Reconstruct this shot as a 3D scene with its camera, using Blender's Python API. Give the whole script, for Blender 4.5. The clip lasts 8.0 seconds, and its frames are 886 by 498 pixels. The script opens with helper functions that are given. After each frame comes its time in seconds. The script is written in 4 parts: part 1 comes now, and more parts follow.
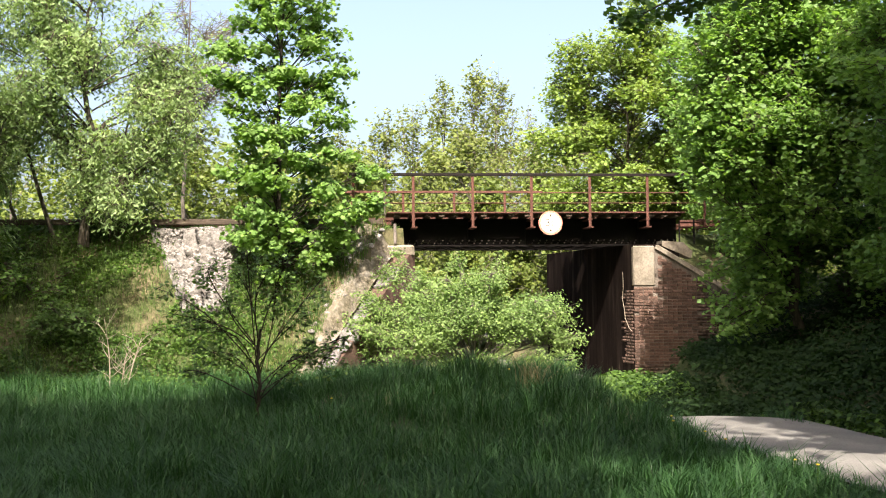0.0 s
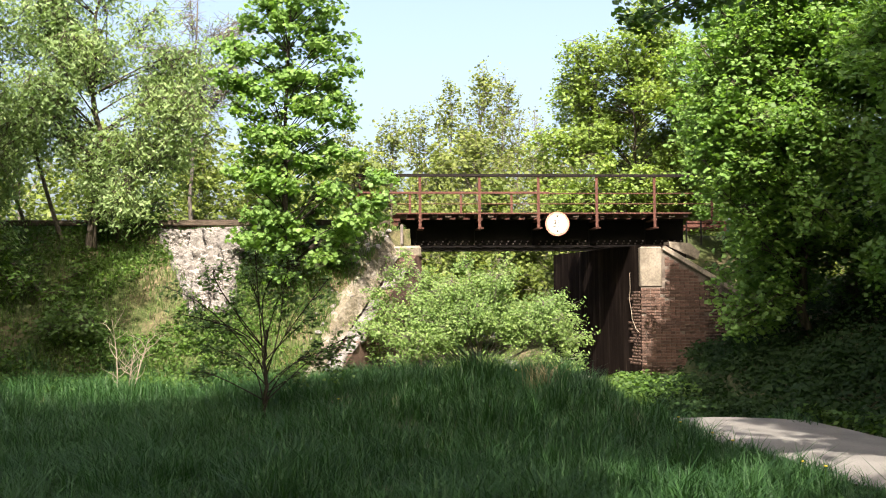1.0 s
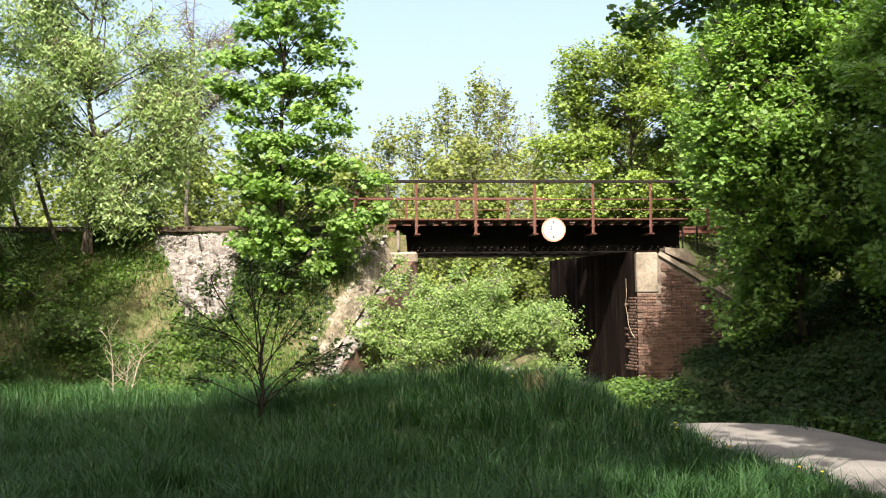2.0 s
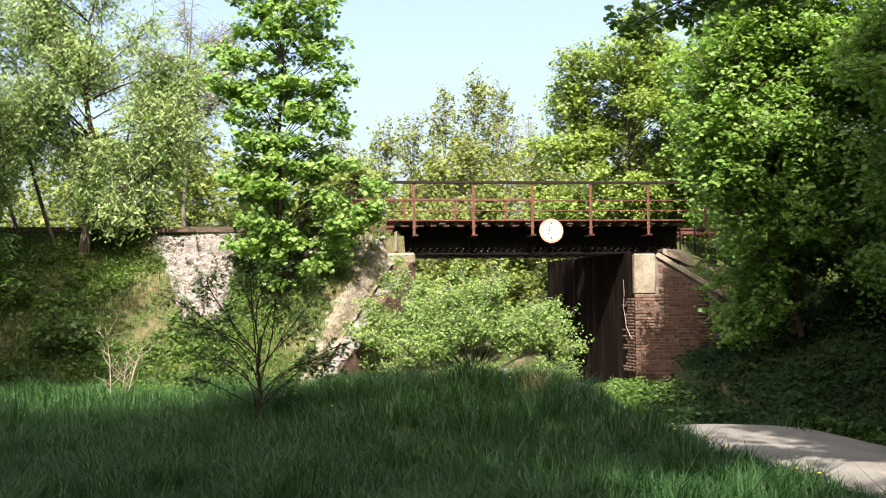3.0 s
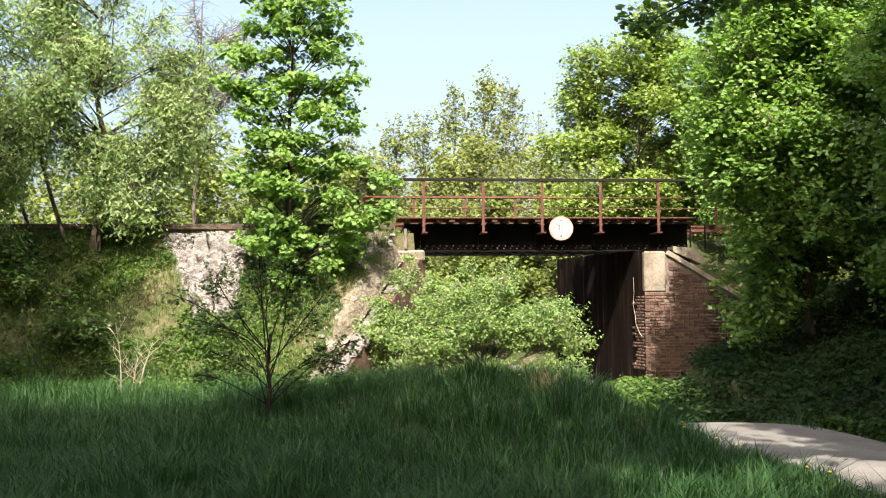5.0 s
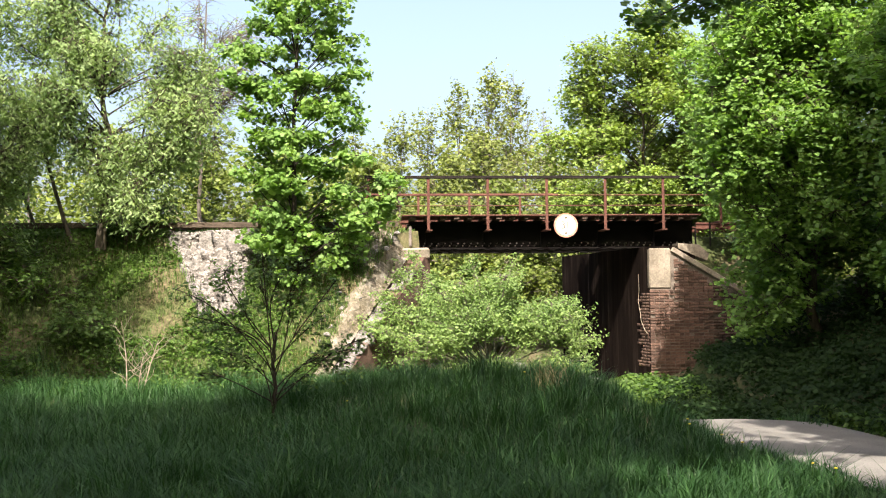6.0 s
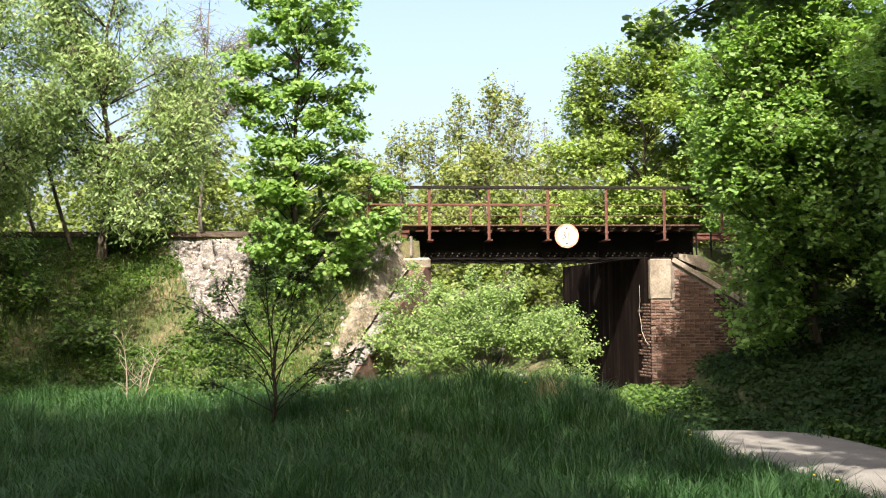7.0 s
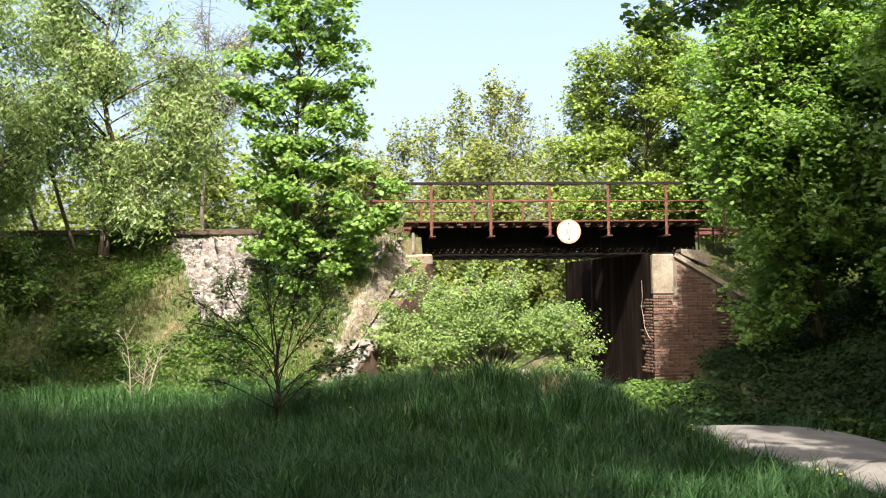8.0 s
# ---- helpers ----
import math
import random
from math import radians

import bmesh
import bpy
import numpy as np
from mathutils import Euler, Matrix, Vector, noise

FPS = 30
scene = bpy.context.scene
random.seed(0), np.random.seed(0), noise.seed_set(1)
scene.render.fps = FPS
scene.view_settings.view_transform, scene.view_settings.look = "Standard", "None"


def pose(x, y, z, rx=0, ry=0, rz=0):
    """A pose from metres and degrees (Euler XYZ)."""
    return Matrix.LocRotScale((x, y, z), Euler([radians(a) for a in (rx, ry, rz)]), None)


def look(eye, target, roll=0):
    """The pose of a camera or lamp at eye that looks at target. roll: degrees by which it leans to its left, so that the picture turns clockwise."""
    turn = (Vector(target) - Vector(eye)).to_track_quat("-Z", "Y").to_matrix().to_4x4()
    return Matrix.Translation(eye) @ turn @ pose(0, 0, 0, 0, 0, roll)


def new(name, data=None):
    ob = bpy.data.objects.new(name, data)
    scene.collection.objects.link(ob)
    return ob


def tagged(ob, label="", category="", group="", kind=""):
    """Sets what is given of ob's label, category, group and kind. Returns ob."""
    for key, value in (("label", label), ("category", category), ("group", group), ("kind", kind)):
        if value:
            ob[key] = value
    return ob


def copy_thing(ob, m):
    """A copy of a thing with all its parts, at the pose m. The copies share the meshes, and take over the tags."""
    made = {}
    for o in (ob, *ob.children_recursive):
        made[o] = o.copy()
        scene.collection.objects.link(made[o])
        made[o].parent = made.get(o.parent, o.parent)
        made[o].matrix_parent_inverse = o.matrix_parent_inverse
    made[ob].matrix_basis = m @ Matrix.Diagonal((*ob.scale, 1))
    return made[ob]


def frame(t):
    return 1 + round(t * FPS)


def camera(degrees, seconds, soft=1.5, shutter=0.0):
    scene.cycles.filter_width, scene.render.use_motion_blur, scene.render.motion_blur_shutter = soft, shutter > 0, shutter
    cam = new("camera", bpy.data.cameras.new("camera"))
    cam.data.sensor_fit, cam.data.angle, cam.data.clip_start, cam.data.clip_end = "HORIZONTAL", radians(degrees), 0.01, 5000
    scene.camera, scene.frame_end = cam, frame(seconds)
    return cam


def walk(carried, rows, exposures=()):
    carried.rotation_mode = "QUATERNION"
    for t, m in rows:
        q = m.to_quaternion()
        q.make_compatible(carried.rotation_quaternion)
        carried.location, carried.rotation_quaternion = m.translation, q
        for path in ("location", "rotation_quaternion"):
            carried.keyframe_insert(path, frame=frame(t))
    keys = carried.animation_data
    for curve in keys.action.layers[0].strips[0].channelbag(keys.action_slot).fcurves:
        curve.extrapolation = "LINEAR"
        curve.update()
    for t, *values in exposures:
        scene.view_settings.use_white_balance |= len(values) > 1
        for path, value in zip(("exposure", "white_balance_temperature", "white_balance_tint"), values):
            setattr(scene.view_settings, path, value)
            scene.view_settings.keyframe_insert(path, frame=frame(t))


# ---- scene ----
import collections

cam = camera(48.0, 8.0, soft=1.1)
# The camera stands on the verge and is held by hand: it only turns a little.
EYE = (0.0, 0.0, 1.7)
TURNS = [(0.0, 0.000, 0.000, 0.000), (0.5, 0.146, -0.101, -0.180), (1.0, 0.387, 0.052, -0.028), (1.5, 0.300, 0.271, 0.040),
         (3.0, 0.045, 0.450, -0.010), (3.5, 0.240, 0.353, 0.010), (4.0, 0.742, 0.760, -0.125), (4.5, 0.509, 0.532, -0.220),
         (6.0, 0.877, 0.164, 0.040), (6.5, 0.854, 0.712, -0.160), (7.0, 0.918, 0.741, -0.135), (7.5, 1.502, 0.433, -0.190),
         (8.0, 1.059, 0.533, 0.180)]
walk(cam, [(t, pose(*EYE, 90 + 2.73 + p, 0.5 + r, y)) for t, y, p, r in TURNS], [(0.0, 1.57, 6750, 13), (8.0, 1.57, 6750, 13)])

# ---- light ----
SUN_ELEVATION, SUN_HEADING = 50.0, 2.0      # light travels away from the camera, a little to its right
world = bpy.data.worlds.new("sky")
scene.world = world
world.use_nodes = True
sky = world.node_tree.nodes.new("ShaderNodeTexSky")
sky.sky_type, sky.sun_disc = "NISHITA", False
sky.sun_elevation, sky.sun_rotation = radians(SUN_ELEVATION), radians(180 + SUN_HEADING)
sky.air_density, sky.dust_density, sky.ozone_density = 1.0, 7.0, 0.6
back = world.node_tree.nodes["Background"]
back.inputs["Strength"].default_value = 0.15
world.node_tree.links.new(sky.outputs[0], back.inputs["Color"])
sun_data = bpy.data.lights.new("sun", "SUN")
sun_data.energy, sun_data.angle, sun_data.color = 4.1, radians(0.5), (1.0, 0.95, 0.86)
sun = new("sun", sun_data)
a, e = radians(SUN_HEADING), radians(SUN_ELEVATION)
sun.matrix_world = look((-30 * math.sin(a), -30 * math.cos(a), 40), (-30 * math.sin(a) + math.sin(a) * math.cos(e), -30 * math.cos(a) + math.cos(a) * math.cos(e), 40 - math.sin(e)))


# ---- materials ----
def nodes_of(name):
    m = bpy.data.materials.new(name)
    m.use_nodes = True
    nt = m.node_tree
    return m, nt, nt.nodes["Principled BSDF"], nt.nodes["Material Output"]


def ramp_between(nt, fac, stops):
    r = nt.nodes.new("ShaderNodeValToRGB")
    while len(r.color_ramp.elements) < len(stops):
        r.color_ramp.elements.new(0.5)
    for el, (p, c) in zip(r.color_ramp.elements, stops):
        el.position, el.color = p, (*c, 1)
    nt.links.new(fac, r.inputs[0])
    return r.outputs[0]


def noise_node(nt, scale, detail=4.0, rough=0.6, stretch=None, space="Object"):
    n = nt.nodes.new("ShaderNodeTexNoise")
    n.inputs["Scale"].default_value, n.inputs["Detail"].default_value, n.inputs["Roughness"].default_value = scale, detail, rough
    co = nt.nodes.new("ShaderNodeTexCoord")
    mp = nt.nodes.new("ShaderNodeMapping")
    if stretch:
        mp.inputs["Scale"].default_value = stretch
    nt.links.new(co.outputs[space], mp.inputs[0])
    nt.links.new(mp.outputs[0], n.inputs["Vector"])
    return n.outputs["Fac"]


def mixed(nt, fac, c1, c2, mode="MIX"):
    x = nt.nodes.new("ShaderNodeMix")
    x.data_type, x.blend_type = "RGBA", mode
    for sock, v in ((x.inputs[0], fac), (x.inputs[6], c1), (x.inputs[7], c2)):
        if isinstance(v, (int, float)):
            sock.default_value = v
        elif isinstance(v, tuple):
            sock.default_value = (*v, 1)
        else:
            nt.links.new(v, sock)
    return x.outputs[2]


def solid(name, stops, scale=3.0, fine=40.0, rough=0.85, metal=0.0, bump=0.3, stretch=None, random_tint=0.0, dist=0.02, spec=0.2):
    """A weathered surface: a colour ramp over broad noise, fine grain over it, and relief."""
    m, nt, p, out = nodes_of(name)
    broad = noise_node(nt, scale, 5.0, 0.65, stretch)
    grain = noise_node(nt, fine, 3.0, 0.6, stretch)
    col = ramp_between(nt, broad, stops)
    g = ramp_between(nt, grain, [(0.25, (0.62, 0.62, 0.62)), (0.75, (1.2, 1.2, 1.2))])
    col = mixed(nt, 1.0, col, g, "MULTIPLY")
    if random_tint:
        info = nt.nodes.new("ShaderNodeObjectInfo")
        t = ramp_between(nt, info.outputs["Random"], [(0.0, (1 - random_tint,) * 3), (1.0, (1 + random_tint, 1 + random_tint * 0.8, 1 + random_tint * 0.7))])
        col = mixed(nt, 1.0, col, t, "MULTIPLY")
    nt.links.new(col, p.inputs["Base Color"])
    p.inputs["Roughness"].default_value, p.inputs["Metallic"].default_value = rough, metal
    p.inputs["Specular IOR Level"].default_value = spec
    b = nt.nodes.new("ShaderNodeBump")
    b.inputs["Strength"].default_value, b.inputs["Distance"].default_value = bump, dist
    nt.links.new(grain, b.inputs["Height"])
    nt.links.new(b.outputs[0], p.inputs["Normal"])
    return m


def leafy(name, dark, light, translucent, share=0.45, rough=0.5):
    """Leaves and blades: each its own tint, light shining through them."""
    m, nt, p, out = nodes_of(name)
    dark, light = tuple(0.82 * a + 0.18 * b for a, b in zip(dark, light)), tuple(0.15 * a + 0.85 * b for a, b in zip(dark, light))
    geo = nt.nodes.new("ShaderNodeNewGeometry")
    col = ramp_between(nt, geo.outputs["Random Per Island"], [(0.0, dark), (0.6, tuple((a + b) / 2 for a, b in zip(dark, light))), (1.0, light)])
    broad = noise_node(nt, 0.9, 2.0)
    col = mixed(nt, 1.0, col, ramp_between(nt, broad, [(0.3, (0.8, 0.85, 0.8)), (0.7, (1.15, 1.1, 1.05))]), "MULTIPLY")
    nt.links.new(col, p.inputs["Base Color"])
    p.inputs["Roughness"].default_value = rough
    p.inputs["Specular IOR Level"].default_value = 0.25
    tr = nt.nodes.new("ShaderNodeBsdfTranslucent")
    tint = mixed(nt, 1.0, col, translucent, "MULTIPLY")
    nt.links.new(tint, tr.inputs[0])
    mx = nt.nodes.new("ShaderNodeMixShader")
    mx.inputs[0].default_value = share
    nt.links.new(p.outputs[0], mx.inputs[1])
    nt.links.new(tr.outputs[0], mx.inputs[2])
    nt.links.new(mx.outputs[0], out.inputs[0])
    return m


M = {
    "soil": solid("soil", [(0.25, (0.035, 0.045, 0.018)), (0.5, (0.06, 0.075, 0.025)), (0.62, (0.13, 0.11, 0.06)), (0.8, (0.26, 0.21, 0.13))], 0.7, 14.0, 0.95, 0, 0.6, dist=0.06),
    "asphalt": solid("asphalt", [(0.3, (0.16, 0.15, 0.135)), (0.6, (0.22, 0.207, 0.187)), (0.8, (0.27, 0.255, 0.23))], 1.2, 60.0, 0.9, 0, 0.3, dist=0.01),
    "rust": solid("rust", [(0.3, (0.065, 0.030, 0.024)), (0.55, (0.12, 0.052, 0.038)), (0.8, (0.19, 0.10, 0.075))], 5.0, 60.0, 0.8, 0.0, 0.3, dist=0.004),
    "dark_rail": solid("dark_rail", [(0.3, (0.006, 0.005, 0.004)), (0.7, (0.018, 0.013, 0.011))], 5.0, 60.0, 0.8, 0.0, 0.3, dist=0.004),
    "black_steel": solid("black_steel", [(0.3, (0.005, 0.004, 0.004)), (0.65, (0.010, 0.008, 0.007)), (0.85, (0.03, 0.016, 0.012))], 3.0, 50.0, 0.9, 0.0, 0.3, dist=0.004),
    "rivet": solid("rivet", [(0.3, (0.12, 0.10, 0.09)), (0.7, (0.28, 0.24, 0.21))], 5.0, 60.0, 0.6),
    "old_wood": solid("old_wood", [(0.3, (0.06, 0.045, 0.035)), (0.6, (0.13, 0.10, 0.075)), (0.8, (0.22, 0.18, 0.14))], 4.0, 30.0, 0.9, 0, 0.5, (1, 8, 8)),
    "sign_white": solid("sign_white", [(0.2, (0.78, 0.76, 0.70)), (0.8, (0.86, 0.85, 0.82))], 4.0, 30.0, 0.5, 0, 0.05),
    "sign_red": solid("sign_red", [(0.2, (0.60, 0.20, 0.14)), (0.8, (0.72, 0.33, 0.25))], 6.0, 30.0, 0.5, 0, 0.05),
    "sign_black": solid("sign_black", [(0.2, (0.05, 0.04, 0.03)), (0.8, (0.18, 0.14, 0.09))], 6.0, 30.0, 0.5, 0, 0.05),
    "brick": solid("brick", [(0.28, (0.055, 0.040, 0.034)), (0.45, (0.125, 0.08, 0.062)), (0.60, (0.20, 0.13, 0.10)), (0.76, (0.33, 0.275, 0.23))], 2.0, 40.0, 0.92, 0, 0.5, random_tint=0.35, dist=0.01),
    "mortar": solid("mortar", [(0.3, (0.10, 0.08, 0.065)), (0.7, (0.26, 0.22, 0.18))], 2.0, 40.0, 0.95, 0, 0.5),
    "concrete": solid("concrete", [(0.25, (0.15, 0.125, 0.095)), (0.5, (0.28, 0.24, 0.185)), (0.75, (0.38, 0.335, 0.275))], 2.2, 22.0, 0.92, 0, 0.35, dist=0.015),
    "dry_earth": solid("dry_earth", [(0.28, (0.075, 0.07, 0.04)), (0.43, (0.17, 0.145, 0.10)), (0.57, (0.27, 0.24, 0.19)), (0.74, (0.35, 0.33, 0.30))], 2.0, 14.0, 0.95, 0, 1.0, dist=0.07),
    # Streaky stains; the shade under the bridge is put into the dark base colour
    "stained_shaded": solid("stained_shaded", [(0.3, (0.006, 0.0045, 0.004)), (0.52, (0.014, 0.010, 0.0085)), (0.66, (0.03, 0.022, 0.018)), (0.76, (0.10, 0.08, 0.066))], 1.6, 30.0, 1.0, 0, 0.4, (2.6, 2.6, 0.22), spec=0.02),
    "rubble_earth": solid("rubble_earth", [(0.32, (0.06, 0.052, 0.044)), (0.46, (0.16, 0.145, 0.13)), (0.58, (0.24, 0.222, 0.205)), (0.75, (0.33, 0.31, 0.29))], 3.4, 20.0, 0.95, 0, 1.0, dist=0.07),
    "pale_stone": solid("pale_stone", [(0.28, (0.12, 0.11, 0.10)), (0.48, (0.29, 0.27, 0.25)), (0.72, (0.46, 0.435, 0.41))], 3.0, 26.0, 0.95, 0, 0.6, random_tint=0.25),
    "dark_bark": solid("dark_bark", [(0.3, (0.025, 0.02, 0.016)), (0.6, (0.05, 0.04, 0.032)), (0.85, (0.09, 0.075, 0.06))], 4.0, 25.0, 0.95, 0, 0.6, (3, 3, 0.6)),
    "bark": solid("bark", [(0.3, (0.05, 0.04, 0.03)), (0.6, (0.12, 0.10, 0.075)), (0.85, (0.22, 0.19, 0.15))], 4.0, 25.0, 0.95, 0, 0.6, (3, 3, 0.6)),
    "grey_bark": solid("grey_bark", [(0.3, (0.11, 0.095, 0.08)), (0.6, (0.21, 0.18, 0.15)), (0.85, (0.32, 0.29, 0.25))], 4.0, 25.0, 0.95, 0, 0.6, (3, 3, 0.6)),
    "dead_wood": solid("dead_wood", [(0.3, (0.22, 0.18, 0.13)), (0.7, (0.42, 0.36, 0.28))], 4.0, 25.0, 0.9),
    "maple_leaf": leafy("maple_leaf", (0.10, 0.195, 0.045), (0.24, 0.38, 0.11), (1.2, 1.3, 0.55), 0.45),
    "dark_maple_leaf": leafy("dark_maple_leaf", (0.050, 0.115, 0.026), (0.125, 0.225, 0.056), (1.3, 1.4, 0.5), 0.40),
    "yellow_leaf": leafy("yellow_leaf", (0.13, 0.205, 0.045), (0.27, 0.375, 0.105), (1.2, 1.2, 0.5), 0.45),
    "willow_leaf": leafy("willow_leaf", (0.15, 0.235, 0.09), (0.34, 0.455, 0.21), (1.1, 1.2, 0.6), 0.45),
    "bush_leaf": leafy("bush_leaf", (0.11, 0.19, 0.055), (0.25, 0.36, 0.12), (1.1, 1.2, 0.6), 0.35),
    "shrub_leaf": leafy("shrub_leaf", (0.055, 0.11, 0.027), (0.135, 0.22, 0.06), (1.1, 1.2, 0.6), 0.35),
    "spring_leaf": leafy("spring_leaf", (0.12, 0.155, 0.04), (0.23, 0.275, 0.085), (1.1, 1.1, 0.6), 0.4),
    "far_leaf": leafy("far_leaf", (0.08, 0.12, 0.025), (0.20, 0.25, 0.06), (1.1, 1.1, 0.6), 0.4),
    # Two grass greens: meadow shade and slope sunlight are put into the colour
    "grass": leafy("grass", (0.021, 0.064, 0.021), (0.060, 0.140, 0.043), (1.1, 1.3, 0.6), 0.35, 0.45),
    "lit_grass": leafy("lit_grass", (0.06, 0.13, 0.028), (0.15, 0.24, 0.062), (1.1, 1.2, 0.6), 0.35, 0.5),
    "dry_grass": leafy("dry_grass", (0.24, 0.20, 0.11), (0.42, 0.36, 0.22), (1.1, 1.0, 0.7), 0.3, 0.6),
    "weed_leaf": leafy("weed_leaf", (0.04, 0.09, 0.018), (0.12, 0.21, 0.04), (1.1, 1.2, 0.5), 0.4),
    # Ivy green taken far down, so the bank's shade sits in the colour
    "shaded_ivy_leaf": leafy("shaded_ivy_leaf", (0.010, 0.028, 0.007), (0.03, 0.066, 0.015), (1.1, 1.2, 0.5), 0.3, 0.75),
    "yellow_flower": leafy("yellow_flower", (0.6, 0.45, 0.03), (0.75, 0.6, 0.06), (1, 1, 0.5), 0.3),
}


# ---- mesh building ----
RNG = np.random.RandomState(7)


def grid_mesh(name, verts, faces, mats):
    """A mesh from arrays; every face has the same number of corners."""
    me = bpy.data.meshes.new(name)
    verts, faces = np.asarray(verts, np.float32), np.asarray(faces, np.int32)
    k = faces.shape[1]
    me.vertices.add(len(verts))
    me.vertices.foreach_set("co", verts.ravel())
    me.loops.add(faces.size)
    me.loops.foreach_set("vertex_index", faces.ravel())
    me.polygons.add(len(faces))
    me.polygons.foreach_set("loop_start", np.arange(0, faces.size, k, dtype=np.int32))
    for m in mats:
        me.materials.append(M[m])
    me.update(calc_edges=True)
    return me


def link(name, me, parent=None, label="", at=None):
    ob = new(name, me)
    if parent is not None:
        ob.parent = parent
    if at is not None:
        ob.matrix_basis = at if isinstance(at, Matrix) else Matrix.Translation(at)
    if label:
        tagged(ob, label)
    return ob


def part(name, bm, material, parent=None, label="", at=None, smooth=False):
    me = bpy.data.meshes.new(name)
    bmesh.ops.recalc_face_normals(bm, faces=bm.faces)
    bm.to_mesh(me)
    bm.free()
    me.materials.append(M[material])
    if smooth:
        for f in me.polygons:
            f.use_smooth = True
    return link(name, me, parent, label, at)


def thing(name, at, label, category, group="", kind=""):
    ob = new(name)
    ob.empty_display_size = 0.2
    ob.matrix_basis = at if isinstance(at, Matrix) else Matrix.Translation(at)
    return tagged(ob, label, category, group, kind)


def box(bm, lo, hi, bevel=0.0, jitter=0.0, rng=None):
    m = Matrix.Translation([(a + b) / 2 for a, b in zip(lo, hi)]) @ Matrix.Diagonal([b - a for a, b in zip(lo, hi)] + [1])
    got = bmesh.ops.create_cube(bm, size=1.0, matrix=m)["verts"]
    if jitter and rng is not None:
        for v in got:
            v.co += Vector(rng.uniform(-jitter, jitter, 3))
    if bevel:
        edges = list({ed for v in got for ed in v.link_edges})
        bmesh.ops.bevel(bm, geom=edges, offset=bevel, segments=1, affect="EDGES")
    return bm


def rod(bm, p, q, r, sides=8):
    p, q = Vector(p), Vector(q)
    m = Matrix.Translation((p + q) / 2) @ (q - p).to_track_quat("Z", "Y").to_matrix().to_4x4()
    bmesh.ops.create_cone(bm, cap_ends=True, segments=sides, radius1=r, radius2=r, depth=(q - p).length, matrix=m)
    return bm


def tubes(strands, sides=4):
    """Tapering tubes along polylines: (points, start radius, end radius). Quads as arrays."""
    V, F, off = [], [], 0
    ang = np.linspace(0, 2 * np.pi, sides, endpoint=False)
    by_length = collections.defaultdict(list)
    for strand in strands:
        by_length[len(strand[0])].append(strand)
    for n, group in by_length.items():
        pts = np.array([g[0] for g in group], float)
        d = np.gradient(pts, axis=1)
        d /= np.linalg.norm(d, axis=2)[:, :, None] + 1e-9
        ref = np.where(abs(d[:, :1, :1]) < 0.8, np.array([1.0, 0, 0]), np.array([0, 1.0, 0]))
        u = np.cross(d, np.broadcast_to(ref, d.shape))
        u /= np.linalg.norm(u, axis=2)[:, :, None] + 1e-9
        w = np.cross(d, u)
        r0, r1 = np.array([g[1] for g in group]), np.array([g[2] for g in group])
        r = (r0[:, None] + (r1 - r0)[:, None] * np.linspace(0, 1, n))[:, :, None, None]
        ring = np.cos(ang)[:, None] * u[:, :, None, :] + np.sin(ang)[:, None] * w[:, :, None, :]
        V.append((pts[:, :, None, :] + r * ring).reshape(-1, 3))
        i, j = np.meshgrid(np.arange(n - 1), np.arange(sides), indexing="ij")
        j2 = (j + 1) % sides
        quads = np.stack([i * sides + j, i * sides + j2, (i + 1) * sides + j2, (i + 1) * sides + j], -1).reshape(-1, 4)
        F.append((off + (np.arange(len(group)) * n * sides)[:, None, None] + quads[None]).reshape(-1, 4))
        off += len(group) * n * sides
    return np.concatenate(V), np.concatenate(F)


# Leaf outlines: x across, y along, z bend
OVAL = np.array([(0, 0, 0), (0.30, 0.45, 0.06), (0, 1, -0.05), (-0.30, 0.45, 0.06)])
NARROW = np.array([(0, 0, 0), (0.13, 0.45, 0.02), (0, 1, -0.1), (-0.13, 0.45, 0.02)])
LOBED = np.array([(0, 0, 0), (0.50, 0.12, -0.06), (0.25, 0.34, 0.03), (0.52, 0.66, -0.06), (0, 1.0, -0.12), (-0.52, 0.66, -0.06), (-0.25, 0.34, 0.03), (-0.50, 0.12, -0.06)])
BROAD = np.array([(0, 0, 0), (0.46, 0.5, 0.05), (0, 1, -0.08), (-0.46, 0.5, 0.05)])


def leaf_arrays(points, size, outline, rng, droop=0.3, flat=0.9, spread=0.35):
    """Leaves at the points: lying mostly flat, tips hanging a little, turned every way."""
    n, k = len(points), len(outline)
    yaw = rng.uniform(0, 2 * np.pi, n)
    along = np.stack([np.cos(yaw), np.sin(yaw), -droop + rng.normal(0, 0.35, n)], -1)
    along /= np.linalg.norm(along, axis=1)[:, None]
    up = np.stack([rng.normal(0, 1 - flat + 0.3, n), rng.normal(0, 1 - flat + 0.3, n) - 0.4, np.full(n, flat)], -1)
    across = np.cross(along, up)
    across /= np.linalg.norm(across, axis=1)[:, None] + 1e-9
    nrm = np.cross(across, along)
    s = size * rng.uniform(1 - spread, 1 + spread, n)[:, None, None]
    V = points[:, None, :] + s * (outline[None, :, 0, None] * across[:, None] + outline[None, :, 1, None] * along[:, None] + outline[None, :, 2, None] * nrm[:, None])
    return V.reshape(-1, 3), np.arange(n * k).reshape(n, k)


